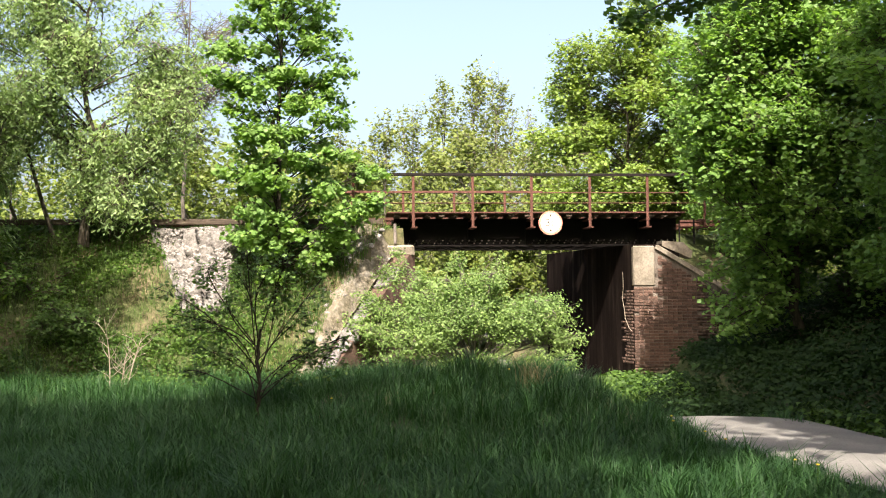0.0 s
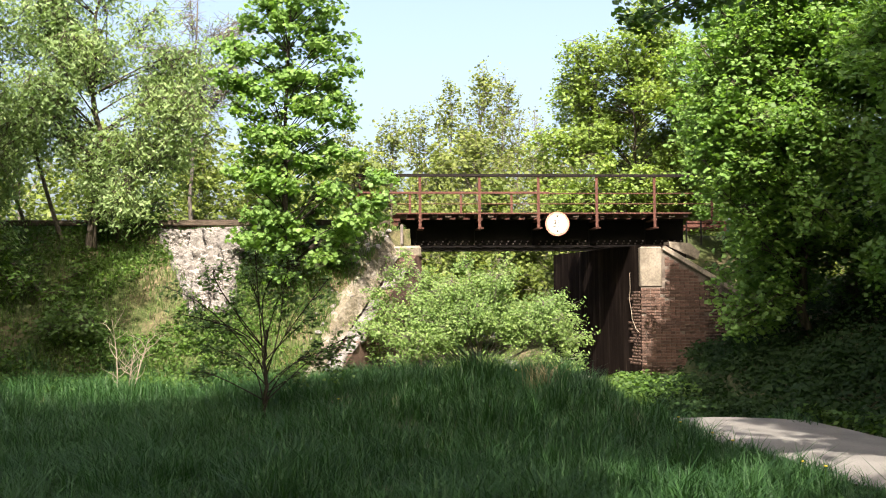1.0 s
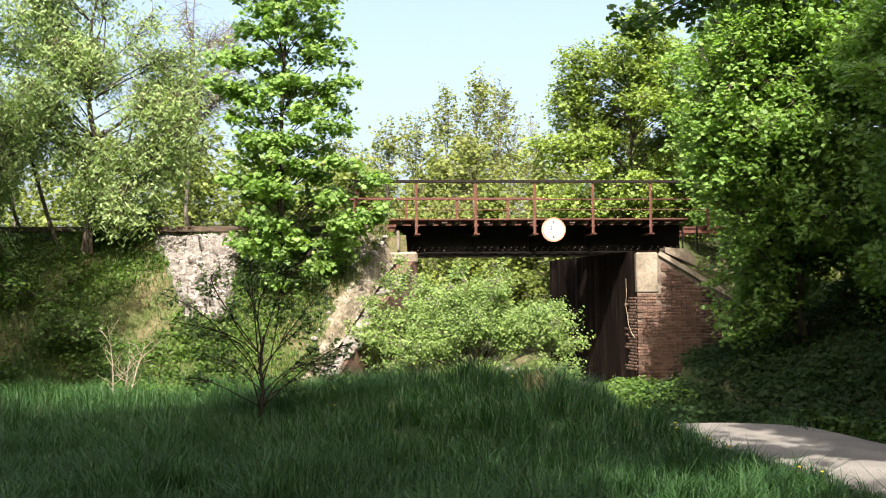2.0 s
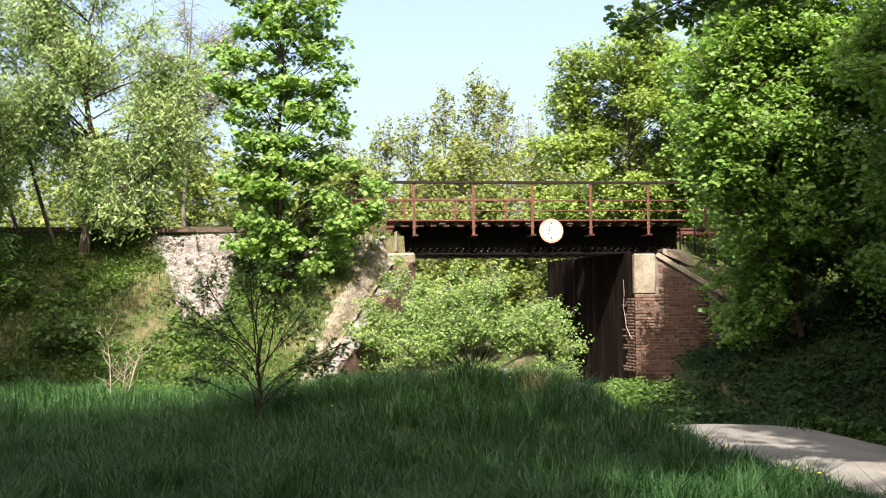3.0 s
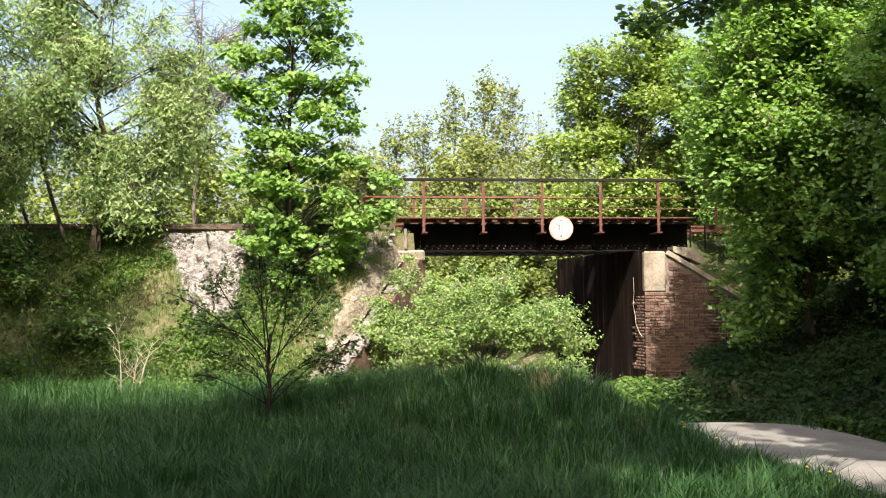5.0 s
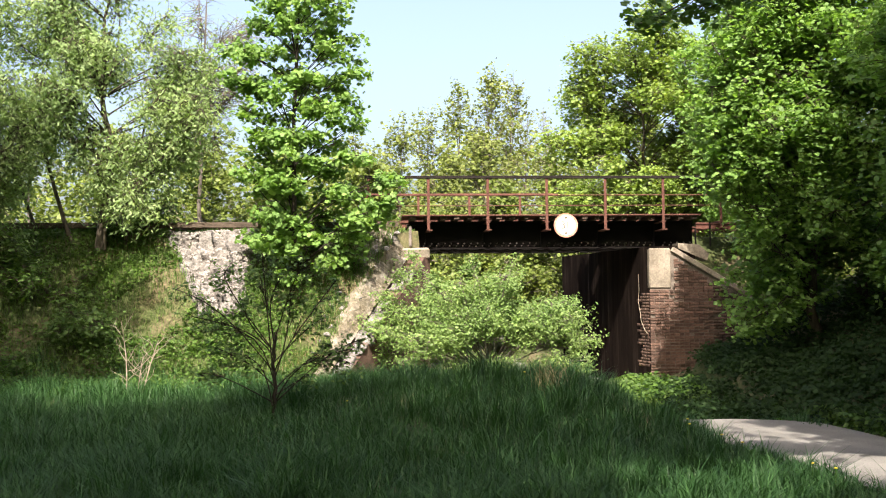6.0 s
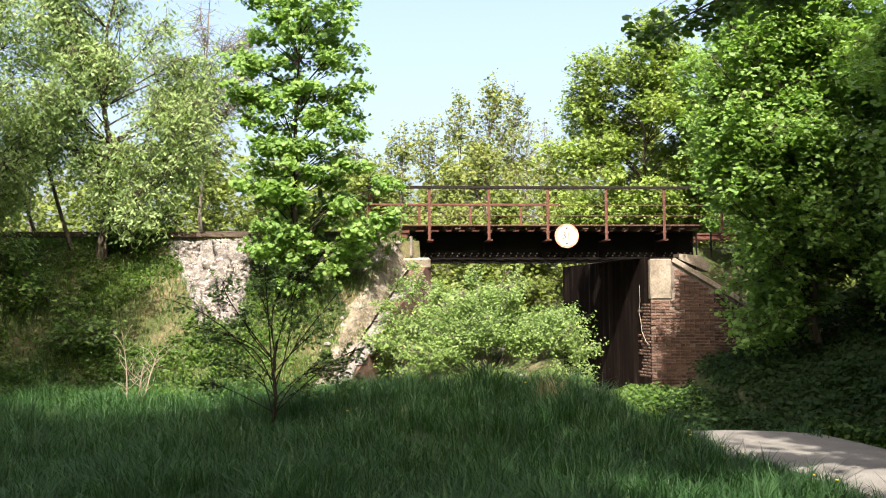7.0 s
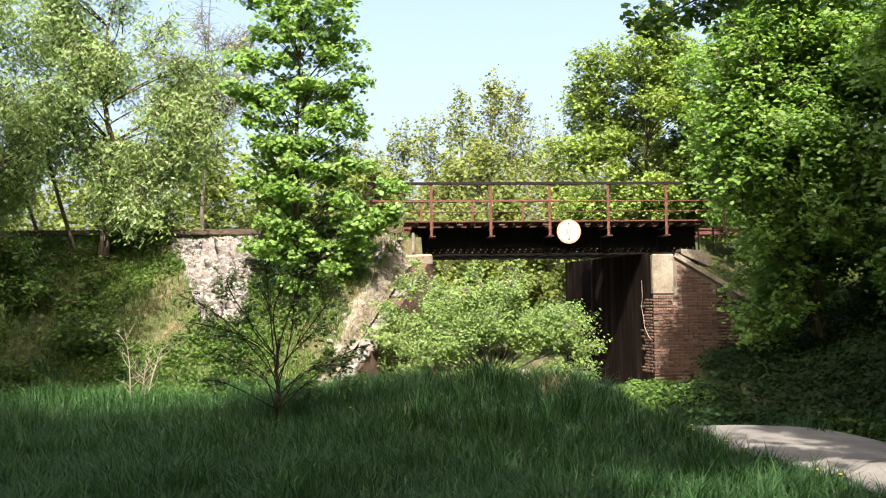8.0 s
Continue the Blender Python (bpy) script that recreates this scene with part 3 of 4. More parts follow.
# ---- vegetation ----
def big_shade_trees():
    # Unseen trees around the camera, added to shade the meadow, lane and bank
    rng = np.random.RandomState(21)
    # x, y, height, crown centre, crown half width and half height
    spots = [(0.2, -1.8, 22.0, 16.4, 3.8, 5.0), (-5.6, 0.5, 18.0, 13.4, 3.2, 4.8), (8.7, 3.6, 19.0, 14.0, 2.9, 4.6), (8.8, 5.4, 13.0, 8.0, 2.4, 2.2), (8.0, 6.6, 14.0, 10.0, 2.2, 2.2), (4.2, -6.0, 19.0, 14.5, 1.8, 2.5), (6.2, 0.4, 20.0, 16.2, 1.5, 3.2), (7.6, 4.0, 19.0, 15.6, 2.3, 2.6), (-3.4, -2.0, 21.0, 16.2, 2.6, 4.4), (-8.8, 0.5, 19.0, 13.8, 2.8, 4.4)]
    for k, (x, y, h, c, w, hh) in enumerate(spots):
        lobes = scatter_lobes(rng, (0, 0.3, c), (w, w, hh), 30 if x > 5 else 29, 1.25, c - hh, c + hh * 0.4)
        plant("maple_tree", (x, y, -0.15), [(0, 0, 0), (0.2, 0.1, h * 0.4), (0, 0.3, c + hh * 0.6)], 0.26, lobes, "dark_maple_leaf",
              "tall unseen maple tree added to shade the meadow and lane", "tree", outline=BROAD, size=0.32 if x > 5 else 0.22, twigs=18, per_twig=10, cluster=0.28, seed=30 + k)
    # One more unseen tree, its crown set to darken the bank
    for k, (x, cx, y, c, w, hh) in enumerate([(8.2, -2.4, 10.0, 9.2, 1.5, 2.6)]):
        lobes = scatter_lobes(rng, (cx, 0, c), (w, 1.5, hh), 46, 1.0, c - hh, c + hh * 0.4)
        plant("maple_tree", (x, y, ground_z(x, y) - 0.1), [(0, 0, 0), (-0.2, 0.1, c * 0.5), (cx * 0.6, 0, c + hh * 0.5)], 0.2, lobes, "dark_maple_leaf",
              "tall unseen maple tree added to shade the bank", "tree", outline=BROAD, size=0.32, twigs=14, per_twig=9, cluster=0.28, seed=137 + k)
    # Trees just beside the view, added to shade the slope and bank
    for k, (x, y, c, w, hh) in enumerate([(-10.2, 14.6, 8.8, 2.6, 5.4), (9.7, 12.2, 3.8, 2.2, 2.8)]):
        lobes = scatter_lobes(rng, (0, 0, c), (w, w, hh), 30 if x > 0 else 48, 1.0, 1.0, c + hh * 0.4)
        plant("maple_tree", (x, y, ground_z(x, y) - 0.1), [(0, 0, 0), (0.2, 0.1, c * 0.5), (0, 0, c + hh * 0.5)], 0.16, lobes, "dark_maple_leaf",
              "dense maple tree beside the view, added to shade slope and bank", "tree", outline=BROAD, size=0.17, twigs=26, per_twig=10, cluster=0.2, seed=37 + k)


def overhanging_bough():
    """One bough of the lane-side tree that reaches into view."""
    L = [(-3.4, 5.1, 4.30, 0.30, 0.3, 0.16, 3.6), (-3.0, 5.0, 4.38, 0.34, 0.3, 0.2, 3.6), (-2.5, 5.0, 4.55, 0.4, 0.35, 0.25, 3.8), (-1.9, 4.6, 4.75, 0.5, 0.4, 0.35, 3.8),
         (-1.3, 4.6, 4.85, 0.5, 0.4, 0.35, 3.8), (-0.4, 4.4, 4.8, 0.5, 0.4, 0.45, 3.8), (-0.6, 4.8, 4.2, 0.3, 0.3, 0.3, 3.6)]
    plant("maple_tree", (3.7, 6.2, -0.15), [(0, 0, 0), (0.05, 0, 2.5), (0, 0, 5.4)], 0.08, [(b[0] + 1.4, b[1] - 3.0, b[2] - 0.08, *b[3:6], 4.9) for b in L], "dark_maple_leaf", "slim maple with a bough hanging over the lane", "tree",
          outline=LOBED, size=0.07, twigs=170, per_twig=12, cluster=0.07, seed=77, sway=0.8, twig_r=0.004)


def maple():
    L = []
    rng = np.random.RandomState(3)
    # tiers of boughs: height, reach to one side and to the other, number
    for z, a, b, n in ((2.2, 0.5, 1.1, 5), (2.7, 1.2, 1.5, 9), (3.3, 1.2, 2.2, 12), (3.9, 1.0, 2.1, 12), (4.5, 0.9, 1.8, 11), (5.1, 1.1, 1.45, 9), (5.7, 1.35, 1.6, 9), (6.3, 1.6, 1.7, 10), (6.9, 1.6, 1.7, 10), (7.5, 1.4, 1.5, 9),
                       (8.1, 1.0, 1.0, 8), (8.7, 0.6, 0.6, 5)):
        z, a, b = 1.08 * z - 1.79, 1.08 * a, 1.08 * b
        a0 = rng.uniform(0, 6)
        for i in range(n):
            t = a0 + i * 6.283 / n + rng.uniform(-0.3, 0.3)
            r = (b if math.cos(t) > 0 else a) * rng.uniform(0.35, 1.0)
            s = rng.uniform(0.32, 0.56)
            L.append((r * math.cos(t), 1.2 * rng.uniform(0.4, 1.0) * math.sin(t), z + rng.uniform(-0.3, 0.3), s * 1.15, s, s * 0.5, max(0.3, z - 0.5 * r - 0.1)))
    plant("maple_tree", (-3.73, 23.0, ground_z(-3.73, 23.0) - 0.05), [(0, 0, 0), (-0.06, 0, 1.8), (-0.04, 0, 4.6), (0.1, 0, 7.5)], 0.075, L, "maple_leaf",
          "young maple tree with fresh bright green leaves on the embankment", "tree", bark="dark_bark", outline=LOBED, size=0.11, twigs=72, per_twig=14, cluster=0.09, seed=5, sway=1.6, droop=0.55)


def right_trees():
    rng = np.random.RandomState(9)
    # x, y, crown centre (x, z), half width, half height, lobes, leaf
    rows = [(7.1, 20.0, -0.1, 4.7, 1.9, 4.6, 46, "maple_leaf", BROAD, "leafy maple tree overhanging the lane and brick wall"),
            (9.2, 18.2, -0.3, 4.9, 2.1, 4.8, 44, "maple_leaf", BROAD, "leafy maple tree overhanging the lane and brick wall"),
            (8.7, 15.6, 0.0, 3.7, 2.0, 3.6, 46, "maple_leaf", BROAD, "leafy maple tree on the bank above the lane"),
            (5.7, 30.5, 0.1, 4.2, 2.6, 4.1, 88, "yellow_leaf", BROAD, "yellow-green young maple tree behind the bridge"),
            (9.0, 28.0, 0.0, 4.6, 2.6, 4.0, 40, "maple_leaf", BROAD, "bright green maple tree on the far embankment"),
            (12.6, 23.0, 0.0, 5.5, 2.8, 5.0, 36, "dark_maple_leaf", BROAD, "leafy maple tree deep in the roadside wood")]
    for k, (x, y, cx, cz, w, h, n, leaf, shape, label) in enumerate(rows):
        lobes = scatter_lobes(rng, (cx, 0, cz), (w, w * 0.8, h), n, 0.85, 0.7, cz + h * 0.4)
        if k == 0:
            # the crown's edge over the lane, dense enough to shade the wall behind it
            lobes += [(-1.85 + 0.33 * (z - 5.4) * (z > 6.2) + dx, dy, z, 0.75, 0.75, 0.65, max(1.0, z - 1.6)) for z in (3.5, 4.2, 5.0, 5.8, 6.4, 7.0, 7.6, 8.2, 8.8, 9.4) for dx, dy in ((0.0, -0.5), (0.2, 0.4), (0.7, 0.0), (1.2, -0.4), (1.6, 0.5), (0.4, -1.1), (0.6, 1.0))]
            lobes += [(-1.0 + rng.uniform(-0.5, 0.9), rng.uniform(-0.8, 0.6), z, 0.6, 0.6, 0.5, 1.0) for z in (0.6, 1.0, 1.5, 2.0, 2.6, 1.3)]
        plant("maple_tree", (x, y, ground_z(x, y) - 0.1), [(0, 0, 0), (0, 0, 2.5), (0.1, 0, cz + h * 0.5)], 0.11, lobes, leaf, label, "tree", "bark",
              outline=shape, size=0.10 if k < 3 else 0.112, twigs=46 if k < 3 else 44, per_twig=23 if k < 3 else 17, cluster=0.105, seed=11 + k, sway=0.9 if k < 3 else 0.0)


def roadside_bushes():
    rng = np.random.RandomState(88)
    for k, (x, y, w, h) in enumerate([(7.7, 23.4, 0.9, 2.6), (8.4, 20.6, 1.2, 2.6), (10.2, 19.6, 1.4, 2.8), (8.2, 24.4, 0.9, 2.2), (9.4, 23.2, 1.2, 3.0)]):
        lobes = scatter_lobes(rng, (0, 0, h * 0.55), (w, w, h * 0.45), 14, 0.55, 0.1, h * 0.6)
        plant("elder_bush", (x, y, ground_z(x, y) - 0.05), [(0, 0, 0), (0, 0, 0.4), (0, 0, h * 0.7)], 0.035, lobes, "dark_maple_leaf",
              "dark leafy elder bush under the roadside maples", "bush", "bark", OVAL, 0.13, 60, 9, 0.13, 195 + k, group="bushes under the maples")


def willows():
    rng = np.random.RandomState(15)
    stems = [((-0.6, 0, 0), (-1.8, 0.2, 4), 0.06), ((0.6, 0.1, 0), (1.2, 0, 3.5), 0.05), ((-1.4, 0.2, 0), (-2.4, 0, 3.5), 0.05), ((0.2, -0.2, 0), (-0.6, -0.2, 4), 0.05)]
    for k, (x, y, cx, w, n) in enumerate([(-8.6, 23.7, 0.1, 2.5, 58), (-11.4, 22.6, 0.1, 2.1, 52)]):
        lobes = scatter_lobes(rng, (cx, -0.3, 4.3), (w, 1.4, 3.9), n, 0.8, 0.6, 6)
        lobes += [(rng.uniform(-1.6, 1.2), rng.uniform(-1.0, 0.6), rng.uniform(4.6, 7.6), 0.75, 0.75, 0.65, 3.5) for _ in range(14 if k else 6)]
        plant("willow_tree", (x, y, ground_z(x, y) - 0.1), [(0, 0, 0), (0.3, 0, 2.0), (0.0, 0, 4), (0.3, 0, 7)], 0.12, lobes, "willow_leaf",
              "grey-green willow tree with several thin stems on the embankment", "tree", "bark", NARROW * (1.4, 1, 1), 0.125, 52, 13, 0.17, 16 + k, 1.8, hang=0.5, droop=0.7, flat=0.5, stems=stems)
    # thin-leaved tree behind it, mostly bare twigs
    lobes = scatter_lobes(rng, (0, 0, 6.9), (1.7, 1.2, 2.6), 30, 0.85, 2.0, 9)
    plant("ash_tree", (-7.0, 27.5, 1.5), [(0, 0, 0), (-0.2, 0, 2.5), (0, 0, 8.5)], 0.09, lobes, "willow_leaf",
          "tall tree with bare grey twigs just breaking into leaf", "tree", "grey_bark", OVAL, 0.08, 60, 2.2, 0.08, 91, 0.8, twig_r=0.010)
    # undergrowth on the shaded slope
    for k, (x, y, w, h) in enumerate([(-9.2, 22.3, 0.9, 0.6), (-7.7, 24.0, 0.8, 0.6), (-10.6, 22.4, 1.0, 1.0), (-8.2, 21.6, 0.6, 0.4), (-9.6, 20.4, 0.7, 0.5)]):
        lobes = scatter_lobes(rng, (0, 0, h * 0.8), (w, w, h * 0.6), 9, 0.5, 0.1, 0.6)
        plant("elder_bush", (x, y, ground_z(x, y) - 0.05), [(0, 0, 0), (0, 0, 0.4), (0, 0, h * 0.7)], 0.035, lobes, "shrub_leaf" if k % 2 else "weed_leaf",
              "dark green undergrowth bush on the shaded embankment", "bush", "bark", OVAL, 0.11, 70, 9, 0.13, 95 + k, group="bushes under the willows")


def bushes():
    rng = np.random.RandomState(18)
    lobes = []
    for i in range(46):
        a, r = rng.uniform(0, 6.283), rng.uniform(0, 1) ** 0.5
        x, y = 2.3 * r * math.cos(a), 1.2 * r * math.sin(a)
        z = 0.40 + 1.95 * math.sqrt(max(0, 1 - r * r * 0.9)) * rng.uniform(0.5, 1.0)
        lobes.append((x, y, z, 0.60, 0.58, 0.5, 0.1))
    lobes += [(-2.5, 0.2, 0.55, 0.5, 0.45, 0.4, 0.1), (-2.1, 0.3, 1.2, 0.5, 0.45, 0.4, 0.1), (-1.7, -0.6, 0.4, 0.6, 0.4, 0.35, 0.1), (-0.7, -0.9, 0.4, 0.6, 0.4, 0.35, 0.1), (0.3, -1.0, 0.4, 0.6, 0.4, 0.35, 0.1),
              (1.3, -0.8, 0.4, 0.6, 0.4, 0.35, 0.1), (2.0, -0.4, 0.4, 0.5, 0.4, 0.35, 0.1), (-0.35, 0.2, 2.6, 0.35, 0.3, 0.35, 1.0), (0.55, 0.2, 2.55, 0.3, 0.3, 0.35, 1.0), (-1.2, 0.1, 2.15, 0.4, 0.3, 0.3, 1.0),
              (-2.0, 0.2, 2.35, 0.45, 0.35, 0.4, 0.5), (-2.3, 0.3, 1.85, 0.45, 0.4, 0.4, 0.4), (-1.75, 0.6, 2.75, 0.35, 0.3, 0.35, 0.6), (-1.4, 0, 1.8, 0.45, 0.4, 0.4, 0.3), (-2.6, 0.0, 1.2, 0.45, 0.4, 0.4, 0.2), (-2.15, 0.1, 1.5, 0.45, 0.4, 0.4, 0.3)]
    plant("willow_bush", (0.66, 22.4, -0.12), [(0, 0, 0), (0, 0, 0.6), (0, 0, 1.4)], 0.06, lobes, "bush_leaf", "round pale green bush growing before the underpass", "bush", "grey_bark",
          OVAL * (0.8, 1, 1), 0.074, 110, 22, 0.065, 19, 0.8, droop=0.5, flat=0.6, shell=0.35, twig_r=0.005)
    # slim shrub standing in the grass
    x, y = -2.42, 13.0
    lobes = [(-0.95, 0, 1.35, 0.34, 0.3, 0.25, 0.35), (-0.6, 0.1, 1.9, 0.34, 0.3, 0.3, 0.5), (-0.1, -0.1, 2.1, 0.34, 0.3, 0.28, 0.6), (0.35, 0, 2.05, 0.34, 0.3, 0.28, 0.5),
             (0.75, 0.1, 1.75, 0.32, 0.3, 0.28, 0.4), (0.2, 0.1, 1.6, 0.3, 0.3, 0.3, 0.5), (-0.35, 0, 1.5, 0.3, 0.3, 0.3, 0.4), (0.85, 0, 0.75, 0.38, 0.3, 0.22, 0.2),
             (-0.6, 0, 0.9, 0.36, 0.3, 0.22, 0.2), (0.4, 0, 0.6, 0.32, 0.3, 0.2, 0.15), (1.1, 0.1, 1.05, 0.28, 0.25, 0.2, 0.2), (-1.25, 0.1, 1.7, 0.25, 0.2, 0.2, 0.4),
             (0.55, 0, 1.3, 0.3, 0.3, 0.25, 0.3), (-0.75, 0, 1.15, 0.3, 0.3, 0.25, 0.25)]
    lobes += [(-0.25, 0.1, 1.85, 0.25, 0.2, 0.25, 0.5), (0.1, 0, 1.8, 0.25, 0.2, 0.3, 0.5), (0.95, -0.1, 0.9, 0.3, 0.3, 0.2, 0.3), (0.65, 0, 0.95, 0.3, 0.3, 0.2, 0.3), (-0.9, 0.1, 0.6, 0.3, 0.3, 0.2, 0.2), (-0.3, -0.1, 0.8, 0.3, 0.3, 0.2, 0.3)]
    plant("hawthorn_shrub", (x, y, ground_z(x, y) - 0.05), [(0, 0, 0), (0.02, 0, 0.4), (0.0, 0, 0.85), (0.03, 0, 1.2)], 0.03, [(*b[:6], rng.uniform(0.5, 1.1) if b[2] > 1.2 else rng.uniform(0.15, 0.5)) for b in lobes], "shrub_leaf",
          "slim open shrub with dark stems and small leaves in the grass", "bush", "dark_bark", OVAL * (1, 1, 1), 0.07, 170, 7, 0.05, 60, 0.7, twig_r=0.004, limb_r=0.010)
    dead_saplings()


def dead_saplings():
    """Bare stems at the slope foot: forked, each branch a tapering stick."""
    rng = np.random.RandomState(120)
    for x, y, h, lean in ((-6.15, 18.4, 1.45, -0.12), (-5.9, 18.5, 1.1, 0.30), (-6.05, 18.7, 0.8, 0.1)):
        root = thing("dead_sapling", (x, y, ground_z(x, y) - 0.03), "pale leafless dead sapling at the slope foot", "sapling", "dead saplings")
        stem = curve_to((0, 0, 0), (lean, 0.05, h), rng, 0.08, 9)
        link("trunk", grid_mesh("trunk", *tubes([(stem, 0.015, 0.005)], 6), ["dead_wood"]), root)
        for k in range(9):
            a0 = stem[2 + k * 6 // 9]
            side = (-1) ** k * rng.uniform(0.12, 0.34)
            limb = curve_to(a0, a0 + np.array((side, rng.uniform(-0.15, 0.15), rng.uniform(0.10, 0.34))), rng, 0.2, 6)
            br = link("branch", grid_mesh("branch", *tubes([(limb, 0.007, 0.003)], 5), ["dead_wood"]), root)
            for q in (2, 4):
                tw = curve_to(limb[q], limb[q] + np.array((side * rng.uniform(-0.2, 0.6), rng.uniform(-0.1, 0.1), rng.uniform(0.08, 0.2))), rng, 0.2, 4)
                link("twig", grid_mesh("twig", *tubes([(tw, 0.004, 0.002)], 4), ["dead_wood"]), br)


def back_trees():
    rng = np.random.RandomState(25)
    # x, y, height, crown half width, leaf, leaves per twig
    rows = [(1.6, 50, 13.0, 2.0, "spring_leaf", 6), (-1.6, 53, 11.2, 2.2, "spring_leaf", 6), (3.9, 56, 11.8, 2.0, "spring_leaf", 3), (5.4, 58, 12.4, 1.9, "spring_leaf", 1),
            (-3.6, 58, 9.4, 1.8, "spring_leaf", 1), (-0.4, 44, 7.6, 2.2, "spring_leaf", 8), (4.0, 44, 7.8, 2.2, "spring_leaf", 7), (-7.0, 40, 7.4, 2.2, "far_leaf", 9),
            (-10.5, 40, 7.6, 2.4, "far_leaf", 9), (-3.6, 42, 7.6, 2.2, "far_leaf", 9), (-15, 42, 8.6, 2.8, "far_leaf", 9), (8.5, 44, 10.0, 3.0, "far_leaf", 9),
            (13, 42, 11, 3.0, "far_leaf", 9), (-20, 46, 10, 3.2, "far_leaf", 9), (18, 46, 12, 3.4, "far_leaf", 9), (1.8, 37, 5.6, 1.8, "far_leaf", 10), (-1.0, 36, 4.6, 1.8, "far_leaf", 10),
            (4.8, 38, 5.6, 1.8, "far_leaf", 10), (-5.6, 48, 8.2, 2.2, "far_leaf", 9), (-12.5, 48, 9.0, 2.6, "far_leaf", 9), (7.2, 36, 6.5, 1.8, "far_leaf", 10), (0.2, 52, 12.4, 2.2, "spring_leaf", 6),
            (2.9, 53, 13.0, 2.2, "spring_leaf", 5), (-4.6, 46, 9.0, 2.0, "spring_leaf", 5), (-2.6, 47, 9.8, 2.0, "spring_leaf", 6), (6.6, 50, 11.5, 2.2, "spring_leaf", 5),
            (-9.0, 50, 9.0, 2.2, "spring_leaf", 7), (1.0, 40, 8.0, 1.8, "spring_leaf", 6)]
    for k, (x, y, h, w, leaf, dens) in enumerate(rows):
        lobes = []
        for i in range(24):
            q = (i + rng.uniform(0, 1)) / 24
            a0, r = rng.uniform(0, 6.283), 1.45 * w * (1.05 - q ** 2.2) * rng.uniform(0.15, 0.9)
            lobes.append((r * math.cos(a0), r * math.sin(a0), h * (0.14 + 0.80 * q), 1.15 - 0.4 * q, 1.15 - 0.4 * q, 0.95, h * max(0.06, 0.8 * q - 0.05)))
        h *= 1.1
        lobes = [(*b[:2], b[2] * 1.1, *b[3:6], b[6] * 1.1) for b in lobes]
        plant("birch_tree", (x, y, -0.15), [(0, 0, 0), (rng.uniform(-0.3, 0.3), 0, h * 0.5), (0, 0, h * 0.85)], 0.10, lobes, leaf,
              "slender tree in thin yellow-green spring leaf" if leaf == "spring_leaf" else "bushy green tree beyond the railway", "tree", "grey_bark", BROAD, 0.165, 13, dens * 2.6, 0.2, 40 + k,
              group="trees beyond the railway", twig_r=0.014)
    # a long screen of wood closing the distance
    n = 40000
    x = rng.uniform(-75, 75, n)
    y = 72 + 6 * np.sin(x * 0.11) + rng.uniform(-3, 3, n)
    top = 12.5 + 1.6 * np.sin(x * 0.23) + 1.2 * np.sin(x * 0.71 + 1)
    z = rng.uniform(0, 1, n) ** 0.8 * top
    V, F = leaf_arrays(np.stack([x, y, z], -1), 0.5, BROAD, rng)
    tagged(link("far_wood", grid_mesh("far_wood", V, F, ["far_leaf"])), "distant green wood beyond the railway", "wood", kind="stuff")


def unseen_leaf_belts():
    """Tall unseen leaf belts behind and beside the camera, added to block much sky."""
    rng = np.random.RandomState(140)

    def belt(n, x0, x1, y0, y1, top, label):
        x, y = rng.uniform(x0, x1, n), rng.uniform(y0, y1, n)
        z = rng.uniform(0, 1, n) * (top + 2.0 * np.sin(x * 0.5) + 1.5 * np.sin(y * 0.6 + x * 0.2))
        V, F = leaf_arrays(np.stack([x, y, z], -1), 0.95, BROAD, rng)
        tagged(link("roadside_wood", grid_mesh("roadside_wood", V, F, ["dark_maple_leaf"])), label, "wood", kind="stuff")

    belt(9000, -28, 28, -19, -12, 19.0, "unseen leaf belt behind the meadow, added to block sky light")
    belt(7000, 14, 20, -8, 22, 13.0, "unseen leaf belt along the lane, added to block sky light")
    belt(7000, -22, -15, -8, 19, 14.0, "unseen leaf belt along the meadow edge, added to block sky light")


unseen_leaf_belts()
big_shade_trees()
overhanging_bough()
maple()
right_trees()
roadside_bushes()
willows()
bushes()
back_trees()


# ---- grass ----
def blades(name, spots, height, width, material, label, seed, lean=0.35):
    """Grass blades: a bent strip of three pieces at each spot (x, y, z)."""
    rng = np.random.RandomState(seed)
    P = np.asarray(spots, float)
    n = len(P)
    a = rng.uniform(0, 2 * np.pi, n)
    h = height * rng.uniform(0.5, 1.25, n)
    if P.shape[1] > 3:
        h *= P[:, 3]
    d = np.stack([np.cos(a), np.sin(a), np.zeros(n)], -1)
    side = np.stack([-np.sin(a), np.cos(a), np.zeros(n)], -1) * (width * rng.uniform(0.7, 1.3, n))[:, None]
    tip = lean * rng.uniform(0.3, 1.6, n) * h
    up = np.array((0, 0, 1.0))
    base = P[:, :3]
    m1 = base + d * (tip * 0.35)[:, None] + up * (h * 0.66)[:, None]
    t = base + d * tip[:, None] + up * (h * 0.92)[:, None]
    V = np.stack([base - side, base + side, m1 - side * 0.75, m1 + side * 0.75, t - side * 0.08, t + side * 0.08], 1).reshape(-1, 3)
    o = (np.arange(n) * 6)[:, None]
    F = np.concatenate([o + (0, 1, 3, 2), o + (2, 3, 5, 4)], 0)
    ob = link(name, grid_mesh(name, V, F, [material]))
    return tagged(ob, label, "grass", kind="stuff")


